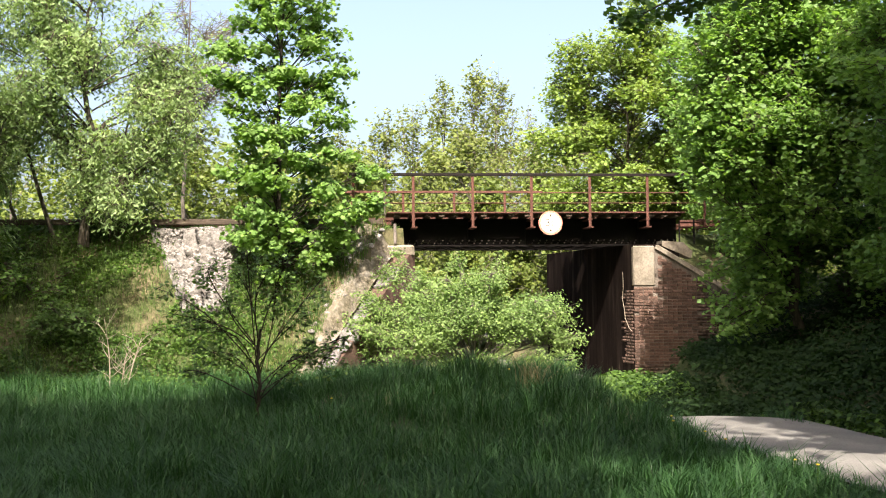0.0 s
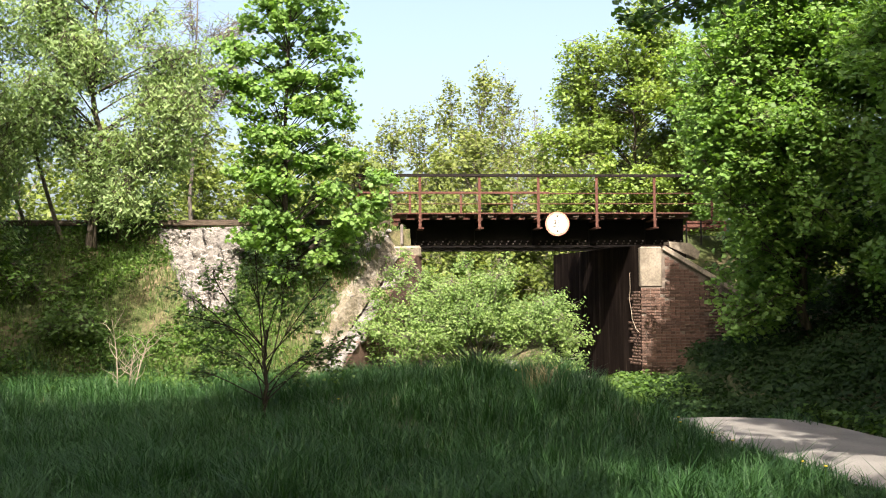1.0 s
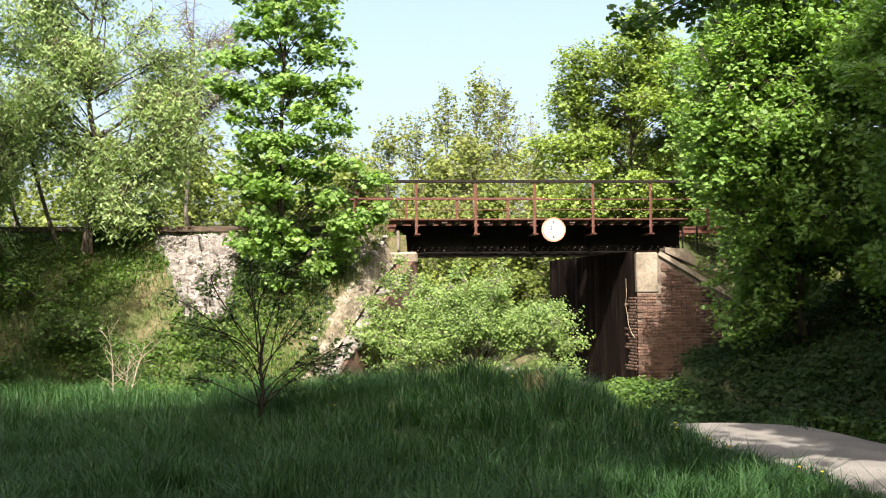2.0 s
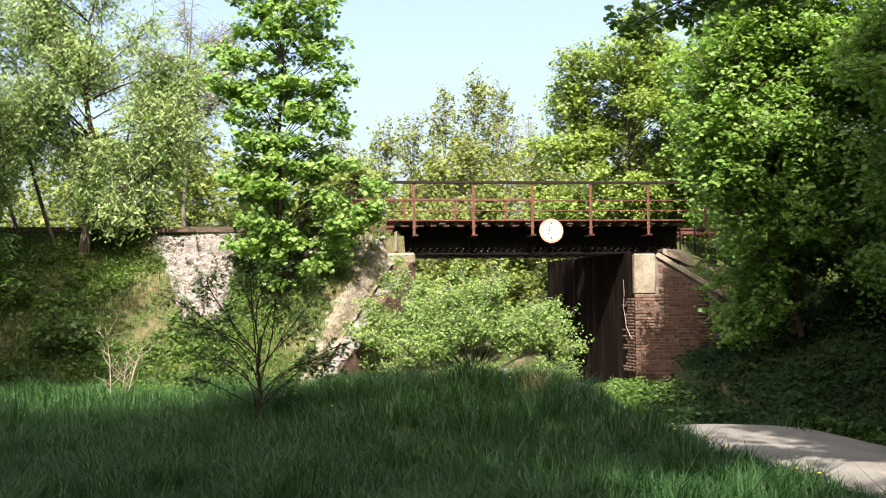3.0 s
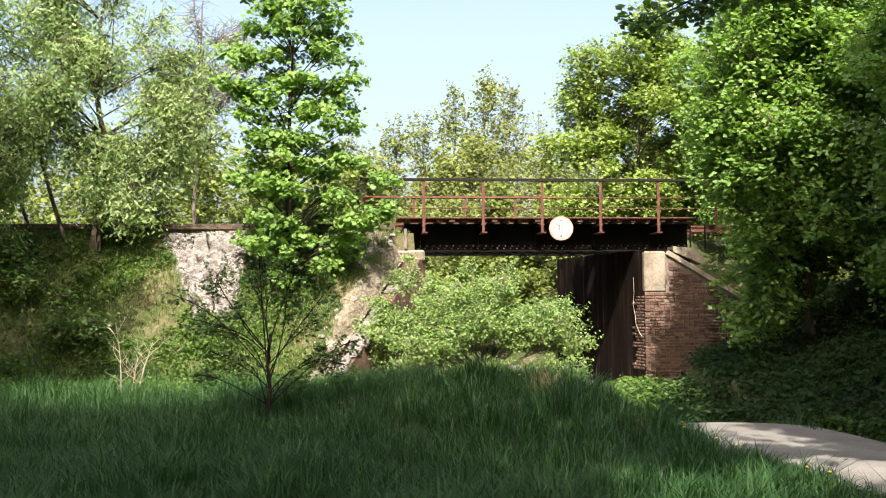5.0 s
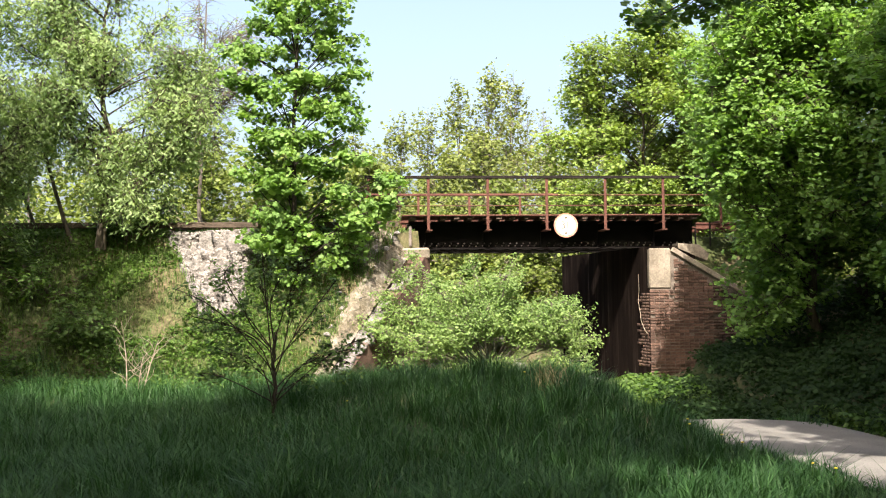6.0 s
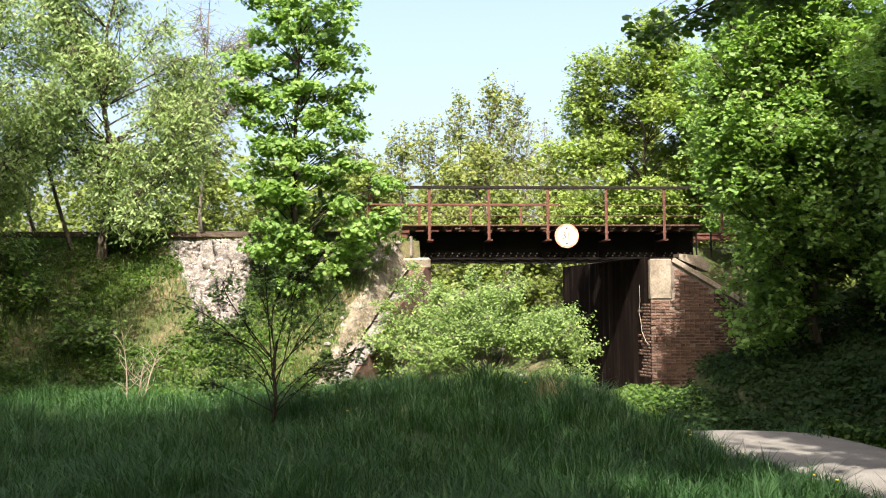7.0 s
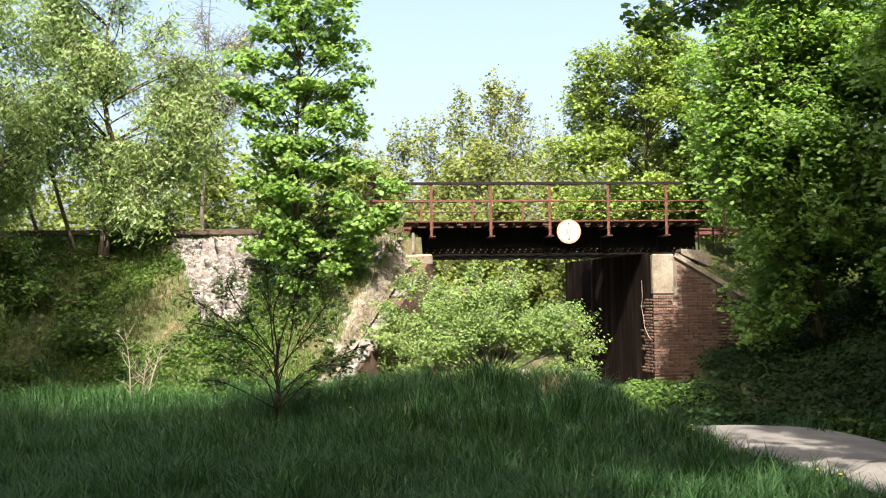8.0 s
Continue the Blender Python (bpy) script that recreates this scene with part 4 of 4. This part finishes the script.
def meadow():
    rng = np.random.RandomState(50)
    out, tufts = [], 0
    while tufts < 15500:
        y = rng.uniform(6.5, 21.0)
        x = rng.uniform(-0.50, 0.50) * y
        clump = 0.70 + 0.75 * bumps(x, y, 1.1, 9) + 0.35 * bumps(x, y, 3.5, 2)
        if x > 5 or rng.uniform() > (0.45 + clump) * (9.0 / y) ** 0.7:
            continue
        if x > 1 and road_distance(x, y) < (ROAD_HALF - 0.02 if y < 12.5 else 0.85) + 0.1 * bumps(x, y, 2):
            continue
        z = ground_z(x, y)
        if z > 0.9:
            continue
        tufts += 1
        near_road = min(1.0, 0.55 + 0.6 * max(0, road_distance(x, y) - ROAD_HALF))
        spread = rng.uniform(0.03, 0.11)
        high = max(0.3, clump * rng.uniform(0.75, 1.2)) * near_road
        out += [(x + dx, y + dy, z - 0.02, high) for dx, dy in rng.normal(0, spread, (rng.randint(5, 11), 2))]
    blades("meadow_grass", out, 0.42, 0.0055, "grass", "lush tall meadow grass, its green darkened for the shade", 51, 0.75)


def rubble_zone(u, v):
    w = (v + 0.25) / -1.9
    return w < 1.05 and v < 0.1 and -9.1 + 1.3 * w < u < -7.0 - 0.2 * w


def slope_grass():
    rng = np.random.RandomState(55)
    green, dry = [], []
    while len(green) < 26000:
        x, y = rng.uniform(-12, -0.6), rng.uniform(19.5, 25.5)
        u, v = to_uv(x, y)
        if u > wing_u(v) - 0.35 or v > 0.3 or v < -5.5 or rubble_zone(u, v):
            continue
        k = bumps(x, y, 0.8, 7) + 0.4 * bumps(x, y, 2.5, 3)
        near_wing = max(0.0, 1 - (wing_u(v) - u) / 1.6) * (0.7 if v > -3 else 0.2)
        spot = (x, y, ground_z(x, y) - 0.03, 0.75 + 0.5 * k)
        if k + rng.uniform(-0.15, 0.15) < 1.1 - 1.6 * near_wing:
            green.append(spot)
        elif rng.uniform() < 0.3:
            dry.append(spot)
    for _ in range(4200):
        v = -rng.uniform(0.0, 3.6)
        u = wing_u(v) - rng.uniform(0.65, 1.7)
        if bumps(u, v, 1.8, 6) < -0.12:
            continue
        p = RAIL_SPACE @ Vector((u, v, 0))
        (dry if rng.uniform() < 0.4 else green).append((p.x, p.y, max(ground_z(p.x, p.y), 3.42 + min(0.0, v + 0.2) * 0.98 + 0.06), 0.8))
    blades("slope_grass", green, 0.26, 0.006, "lit_grass", "grass tufts on the embankment slope, their green lightened for the sun", 56, 0.6)
    blades("dry_grass", dry, 0.18, 0.005, "dry_grass", "dry straw-coloured grass on the embankment slope", 57, 0.9)
    # a pale dry tuft in the meadow
    tuft = [(1.25 + rng.normal(0, 0.10), 13.6 + rng.normal(0, 0.10), ground_z(1.25, 13.6), 1.0) for _ in range(120)]
    blades("dry_tuft", tuft, 0.45, 0.006, "dry_grass", "pale dry grass tuft standing in the meadow", 58, 0.5)


def undergrowth():
    """Low leafy plants on the shaded bank and round the foot of the wall."""
    rng = np.random.RandomState(61)

    def patch(name, n, box4, height, size, leaf, label, seed, keep=None):
        pts = []
        r = np.random.RandomState(seed)
        while len(pts) < n:
            x, y = r.uniform(box4[0], box4[1]), r.uniform(box4[2], box4[3])
            if road_distance(x, y) < (ROAD_HALF + 0.05 if y < 16.5 else 0.5) or (keep and not keep(x, y)):
                continue
            h = height * max(0.15, 0.6 + 0.7 * bumps(x, y, 1.1, 8))
            pts.append((x, y, ground_z(x, y) + h * r.uniform(0.05, 1) ** 0.7))
        V, F = leaf_arrays(np.array(pts), size, OVAL, r, 0.3, 0.7)
        tagged(link(name, grid_mesh(name, V, F, [leaf])), label, "undergrowth", kind="stuff")

    patch("ivy_bank", 42000, (3.9, 12.0, 8.5, 23.0), 0.55, 0.10, "shaded_ivy_leaf", "ivy and bramble undergrowth on the bank, its colour darkened for shade", 62)
    patch("bramble_patch", 7000, (4.6, 6.8, 14.5, 23.5), 0.42, 0.10, "shaded_ivy_leaf", "brambles beside the dip of the lane, their colour darkened for shade", 67)
    patch("nettle_patch", 4600, (2.2, 4.9, 19.0, 24.4), 0.60, 0.11, "weed_leaf", "bright nettles at the foot of the brick wall", 63)
    patch("verge_weeds", 1500, (4.6, 6.2, 11.5, 15.5), 0.35, 0.09, "weed_leaf", "leafy weeds along the edge of the lane", 64, lambda x, y: road_distance(x, y) < ROAD_HALF + 0.5)
    patch("slope_weeds", 15000, (-11.5, -3.2, 19.5, 25.0), 0.30, 0.09, "weed_leaf", "low leafy weeds on the embankment slope", 65, lambda x, y: to_uv(x, y)[0] < wing_u(to_uv(x, y)[1]) - 0.6 and bumps(x, y, 0.7, 4) > -0.12 and not rubble_zone(*to_uv(x, y)))
    patch("foot_weeds", 8000, (-11.0, -0.4, 18.4, 21.6), 0.4, 0.085, "weed_leaf", "bright weeds at the foot of the embankment", 66, lambda x, y: to_uv(x, y)[0] < wing_u(to_uv(x, y)[1]) + 2.0)


def dandelions():
    first = thing("dandelion", (2.75, 10.6, ground_z(2.75, 10.6)), "yellow dandelion in flower at the grass edge", "flower", "dandelions by the lane")
    part("stalk", rod(bmesh.new(), (0, 0, 0), (0.01, 0, 0.30), 0.004, 5), "weed_leaf", first)
    bm = bmesh.new()
    bmesh.ops.create_icosphere(bm, subdivisions=1, radius=0.018, matrix=Matrix.Translation((0.01, 0, 0.305)) @ Matrix.Diagonal((1, 1, 0.5, 1)))
    part("flower_head", bm, "yellow_flower", first, "yellow flower head")
    for x, y in ((2.85, 10.2), (2.55, 11.2), (3.2, 9.2), (3.3, 8.9), (2.6, 11.5), (0.9, 13.9), (-1.4, 12.4)):
        copy_thing(first, Matrix.Translation((x, y, ground_z(x, y))))


meadow()
dandelions()
slope_grass()
undergrowth()


# ---- track on the embankment, rubble ----
def track():
    root = thing("railway_track", RAIL_SPACE, "rusty railway track on weathered sleepers along the embankment", "railway track")
    for v in (1.15, 2.6):
        for a0, b0 in ((-24.0, U_LEFT - 0.7), (U_RIGHT + 1.6, 24.0)):
            bm = box(bmesh.new(), (a0, v - 0.035, 0.12), (b0, v + 0.035, 0.17), 0.005)
            box(bm, (a0, v - 0.008, 0.03), (b0, v + 0.008, 0.12))
            box(bm, (a0, v - 0.06, 0.0), (b0, v + 0.06, 0.03))
            part("rail", bm, "rust", root, at=(0, 0, 3.52))
    bm = box(bmesh.new(), (-0.12, -1.25, 0), (0.12, 1.25, 0.16), 0.012)
    first = part("sleeper", bm, "old_wood", root, at=(U_LEFT - 1.0, 1.9, 3.37))
    for u in np.arange(U_LEFT - 1.65, -15, -0.65):
        link("sleeper", first.data, root, at=pose(u, 1.9 + RNG.uniform(-0.04, 0.04), 3.37, 0, 0, RNG.uniform(-1.5, 1.5)))
    # a board edge that holds the ballast along the path
    bm = box(bmesh.new(), (-14.0, -0.24, 3.50), (U_LEFT - 0.75, -0.12, 3.64), 0.01)
    tagged(part("edge_beam", bm, "old_wood", None, at=RAIL_SPACE), "rusty brown edge beam along the top of the embankment", "beam")


track()


def stone_meshes():
    out = []
    for k in range(6):
        bm = bmesh.new()
        bmesh.ops.create_icosphere(bm, subdivisions=1, radius=0.5)
        for v in bm.verts:
            v.co *= 1 + RNG.uniform(-0.28, 0.28)
            v.co.z *= 0.7
        me = bpy.data.meshes.new("stone")
        bm.to_mesh(me)
        bm.free()
        me.materials.append(M["pale_stone"])
        out.append(me)
    return out


def rubble():
    root = thing("stone_rubble", RAIL_SPACE, "pale broken limestone rubble spilling down the embankment", "rubble")
    stones = stone_meshes()
    rng = np.random.RandomState(70)
    k = 0
    while k < 290:
        u, v = rng.uniform(-9.6, -6.6), -0.25 - rng.uniform(0, 1) ** 1.4 * 1.9
        w = (v + 0.25) / -1.9
        if u < -9.1 + 1.3 * w + 0.3 * bumps(v, 1, 2.0) or u > -7.0 - 0.2 * w:
            continue
        p = RAIL_SPACE @ Vector((u, v, 0))
        z = ground_z(p.x, p.y)
        s = rng.uniform(0.06, 0.16)
        link("stone", stones[k % 6], root, at=Matrix.LocRotScale((u, v, z + s * 0.12), Euler(rng.uniform(-0.7, 0.7, 3)), (s * 1.2, s, s)))
        k += 1
    src = stones[0]
    co = np.array([v.co[:] for v in src.vertices])
    tri = np.array([f.vertices[:] for f in src.polygons])
    V, F = [], []
    for k in range(2600):
        u, v = rng.uniform(-9.7, -6.4), -0.2 - rng.uniform(0, 1) ** 1.3 * 1.9
        if not rubble_zone(u, v):
            continue
        p = RAIL_SPACE @ Vector((u, v, 0))
        a = rng.uniform(0, 6.283)
        s = rng.uniform(0.025, 0.085)
        turn = np.array([[math.cos(a), -math.sin(a), 0], [math.sin(a), math.cos(a), 0], [0, 0, 1]])
        F.append(tri + len(V) * len(co))
        V.append(co @ turn * s + (u, v, ground_z(p.x, p.y) + s * 0.2))
    chips = link("stone_chips", grid_mesh("stone_chips", np.concatenate(V), np.concatenate(F), ["pale_stone"]), root)
    tagged(chips, "small pale limestone chips between the stones", kind="stuff")
    n, m, V = 44, 40, []
    for i in range(n):
        v = -0.22 - 2.15 * i / (n - 1)
        w = i / (n - 1)
        for j in range(m):
            u = -9.3 + 1.3 * w + (2.4 - 1.4 * w) * j / (m - 1) + 0.2 * bumps(v, j * 0.2, 2.5)
            p = RAIL_SPACE @ Vector((u, v, 0))
            edge = min(j, m - 1 - j, n - 1 - i) / 3
            V.append((u, v, ground_z(p.x, p.y) + 0.05 + 0.10 * bumps(u, v, 2.4, 4) + 0.07 * bumps(u, v, 6.5, 5) + 0.035 * bumps(u, v, 15.0, 6) - 0.25 * max(0.0, 1 - edge)))
    i, j = np.meshgrid(np.arange(n - 1), np.arange(m - 1), indexing="ij")
    F = np.stack([i * m + j, i * m + j + 1, (i + 1) * m + j + 1, (i + 1) * m + j], -1).reshape(-1, 4)[:, ::-1]
    link("crumbling_face", grid_mesh("crumbling_face", V, F, ["rubble_earth"]), root, "grey crumbling limestone face")
    # loose stones by the wing wall
    for k in range(60):
        v = -rng.uniform(0.1, 3.4)
        u = wing_u(v) - rng.uniform(0.5, 1.2)
        p = RAIL_SPACE @ Vector((u, v, 0))
        s = rng.uniform(0.05, 0.17)
        link("stone", stones[k % 6], root, at=Matrix.LocRotScale((u, v, ground_z(p.x, p.y) + s * 0.1), Euler(rng.uniform(-0.7, 0.7, 3)), (s * 1.2, s, s)))


rubble()


def crumbled_concrete():
    """A ragged sheet of broken facing on the slope beside the wing wall."""
    V, n, m = [], 60, 26
    for i in range(n):
        v = 0.15 - 3.95 * i / (n - 1)
        edge = wing_u(v) - 0.42
        wide = 0.45 + 0.75 * max(0.0, 1 + v / 3.5) + 0.45 * bumps(v, 3.3, 1.6) + 0.2 * bumps(v, 1.1, 5.0)
        for j in range(m):
            t = j / (m - 1)
            u = edge - max(0.25, wide) * t
            p = RAIL_SPACE @ Vector((u, v, 0))
            rough = 0.09 * bumps(u, v, 2.2, 1) + 0.09 * bumps(u, v, 5.0, 2) + 0.05 * bumps(u, v, 12.0, 3)
            slope = 3.42 + min(0.0, v + 0.2) * 0.98 + 0.10
            k = min(1.0, t / 0.4)
            k = k * k * (3 - 2 * k)
            low = max(slope, ground_z(p.x, p.y) + 0.06)
            V.append((u, v, (2.88 + 0.79 * min(v, 0)) * (1 - k) + low * k + rough * (0.4 + 0.6 * k) - 0.45 * t ** 5))
    i, j = np.meshgrid(np.arange(n - 1), np.arange(m - 1), indexing="ij")
    F = np.stack([i * m + j, i * m + j + 1, (i + 1) * m + j + 1, (i + 1) * m + j], -1).reshape(-1, 4)[:, ::-1]
    ob = link("crumbled_concrete", grid_mesh("crumbled_concrete", V, F, ["dry_earth"]), at=RAIL_SPACE)
    tagged(ob, "crumbling cream concrete facing and dry earth beside the wing wall", "concrete", kind="structure")


crumbled_concrete()


def bricks():
    """Courses on the abutment's front: bonded brick by brick, stopped by the coping's slope."""
    rng = np.random.RandomState(80)
    u0 = U_RIGHT
    kinds = {}
    for l in (0.24, 0.115):
        kinds[l] = []
        for k in range(4):
            bm = box(bmesh.new(), (0, 0, 0), (l, 0.05, 0.066), 0.006, 0.004, rng)
            me = bpy.data.meshes.new("brick")
            bm.to_mesh(me)
            bm.free()
            me.materials.append(M["brick"])
            kinds[l].append(me)
    stuff_v, stuff_f, count = [], [], 0
    for c in range(44):
        z = -0.703 + c * 0.079
        l = 0.24 if c % 2 else 0.115
        u = u0 - 0.015
        first = True
        while u < u0 + 3.4:
            size = l if not (first and c % 4 == 1) else 0.115
            first = False
            end = u + size
            top_here = 2.78 - max(0.0, end - u0 - 0.6) * 0.6
            under_block = z > 1.84 and u < u0 + 0.545
            if z + 0.08 < top_here and not under_block:
                out = rng.uniform(-0.008, 0.010) - (0.02 if rng.uniform() < 0.08 else 0)
                if z > -0.1 and u < u0 + 1.62:
                    link("brick", kinds[size][rng.randint(4)], ABUTMENT, at=(u, -0.012 - out, z))
                    count += 1
                else:
                    a0, b0, y0 = u, u + size, -0.012 - out
                    n = len(stuff_v)
                    stuff_v += [(a0, y0, z), (b0, y0, z), (b0, y0, z + 0.066), (a0, y0, z + 0.066), (a0, 0.03, z), (b0, 0.03, z), (b0, 0.03, z + 0.066), (a0, 0.03, z + 0.066)]
                    stuff_f += [(n, n + 1, n + 2, n + 3), (n + 4, n + 5, n + 1, n), (n + 3, n + 2, n + 6, n + 7), (n + 1, n + 5, n + 6, n + 2), (n + 4, n, n + 3, n + 7)]
            u = end + 0.012
    along = Vector((-1.1, 5.94, 0)).normalized()
    out_way = Vector((-along.y, along.x, 0))
    for c in range(8, 32):
        z, v = -0.703 + c * 0.079, 0.02 + (0.0 if c % 2 else 0.06)
        while v < 0.5 + 0.2 * bumps(c, 1, 0.7):
            l = 0.24 if c % 2 else 0.115
            a0, b0 = Vector((u0, 0.06, 0)) + along * v, Vector((u0, 0.06, 0)) + along * (v + l)
            d0 = out_way * rng.uniform(0.002, 0.006)
            n = len(stuff_v)
            for h in (0, 0.066):
                stuff_v += [(*(q + w0).xy, z + h) for q, w0 in ((a0, d0), (b0, d0), (b0, -out_way * 0.03), (a0, -out_way * 0.03))]
            stuff_f += [(n, n + 1, n + 5, n + 4), (n + 1, n + 2, n + 6, n + 5), (n + 3, n, n + 4, n + 7), (n, n + 3, n + 2, n + 1), (n + 4, n + 5, n + 6, n + 7)]
            v += l + 0.012
    rest = link("brick_rest", grid_mesh("brick_rest", stuff_v, stuff_f, ["brick"]), ABUTMENT)
    tagged(rest, "shaded weathered red bricks of the wing wall", kind="stuff")


bricks()


def motions():
    """Boughs swing in the light wind."""
    times = [k * 0.5 for k in range(17)]
    for br, at, swing, period, phase in SWAYS:
        rows = []
        for t in times:
            s = math.sin(2 * math.pi * t / period + phase) + 0.4 * math.sin(2 * math.pi * t / (period * 0.47) + phase * 2)
            c = math.cos(2 * math.pi * t / (period * 1.3) + phase)
            rows.append((t, pose(*at, swing * 0.6 * c, swing * s, swing * 0.5 * c)))
        walk(br, rows)


motions()
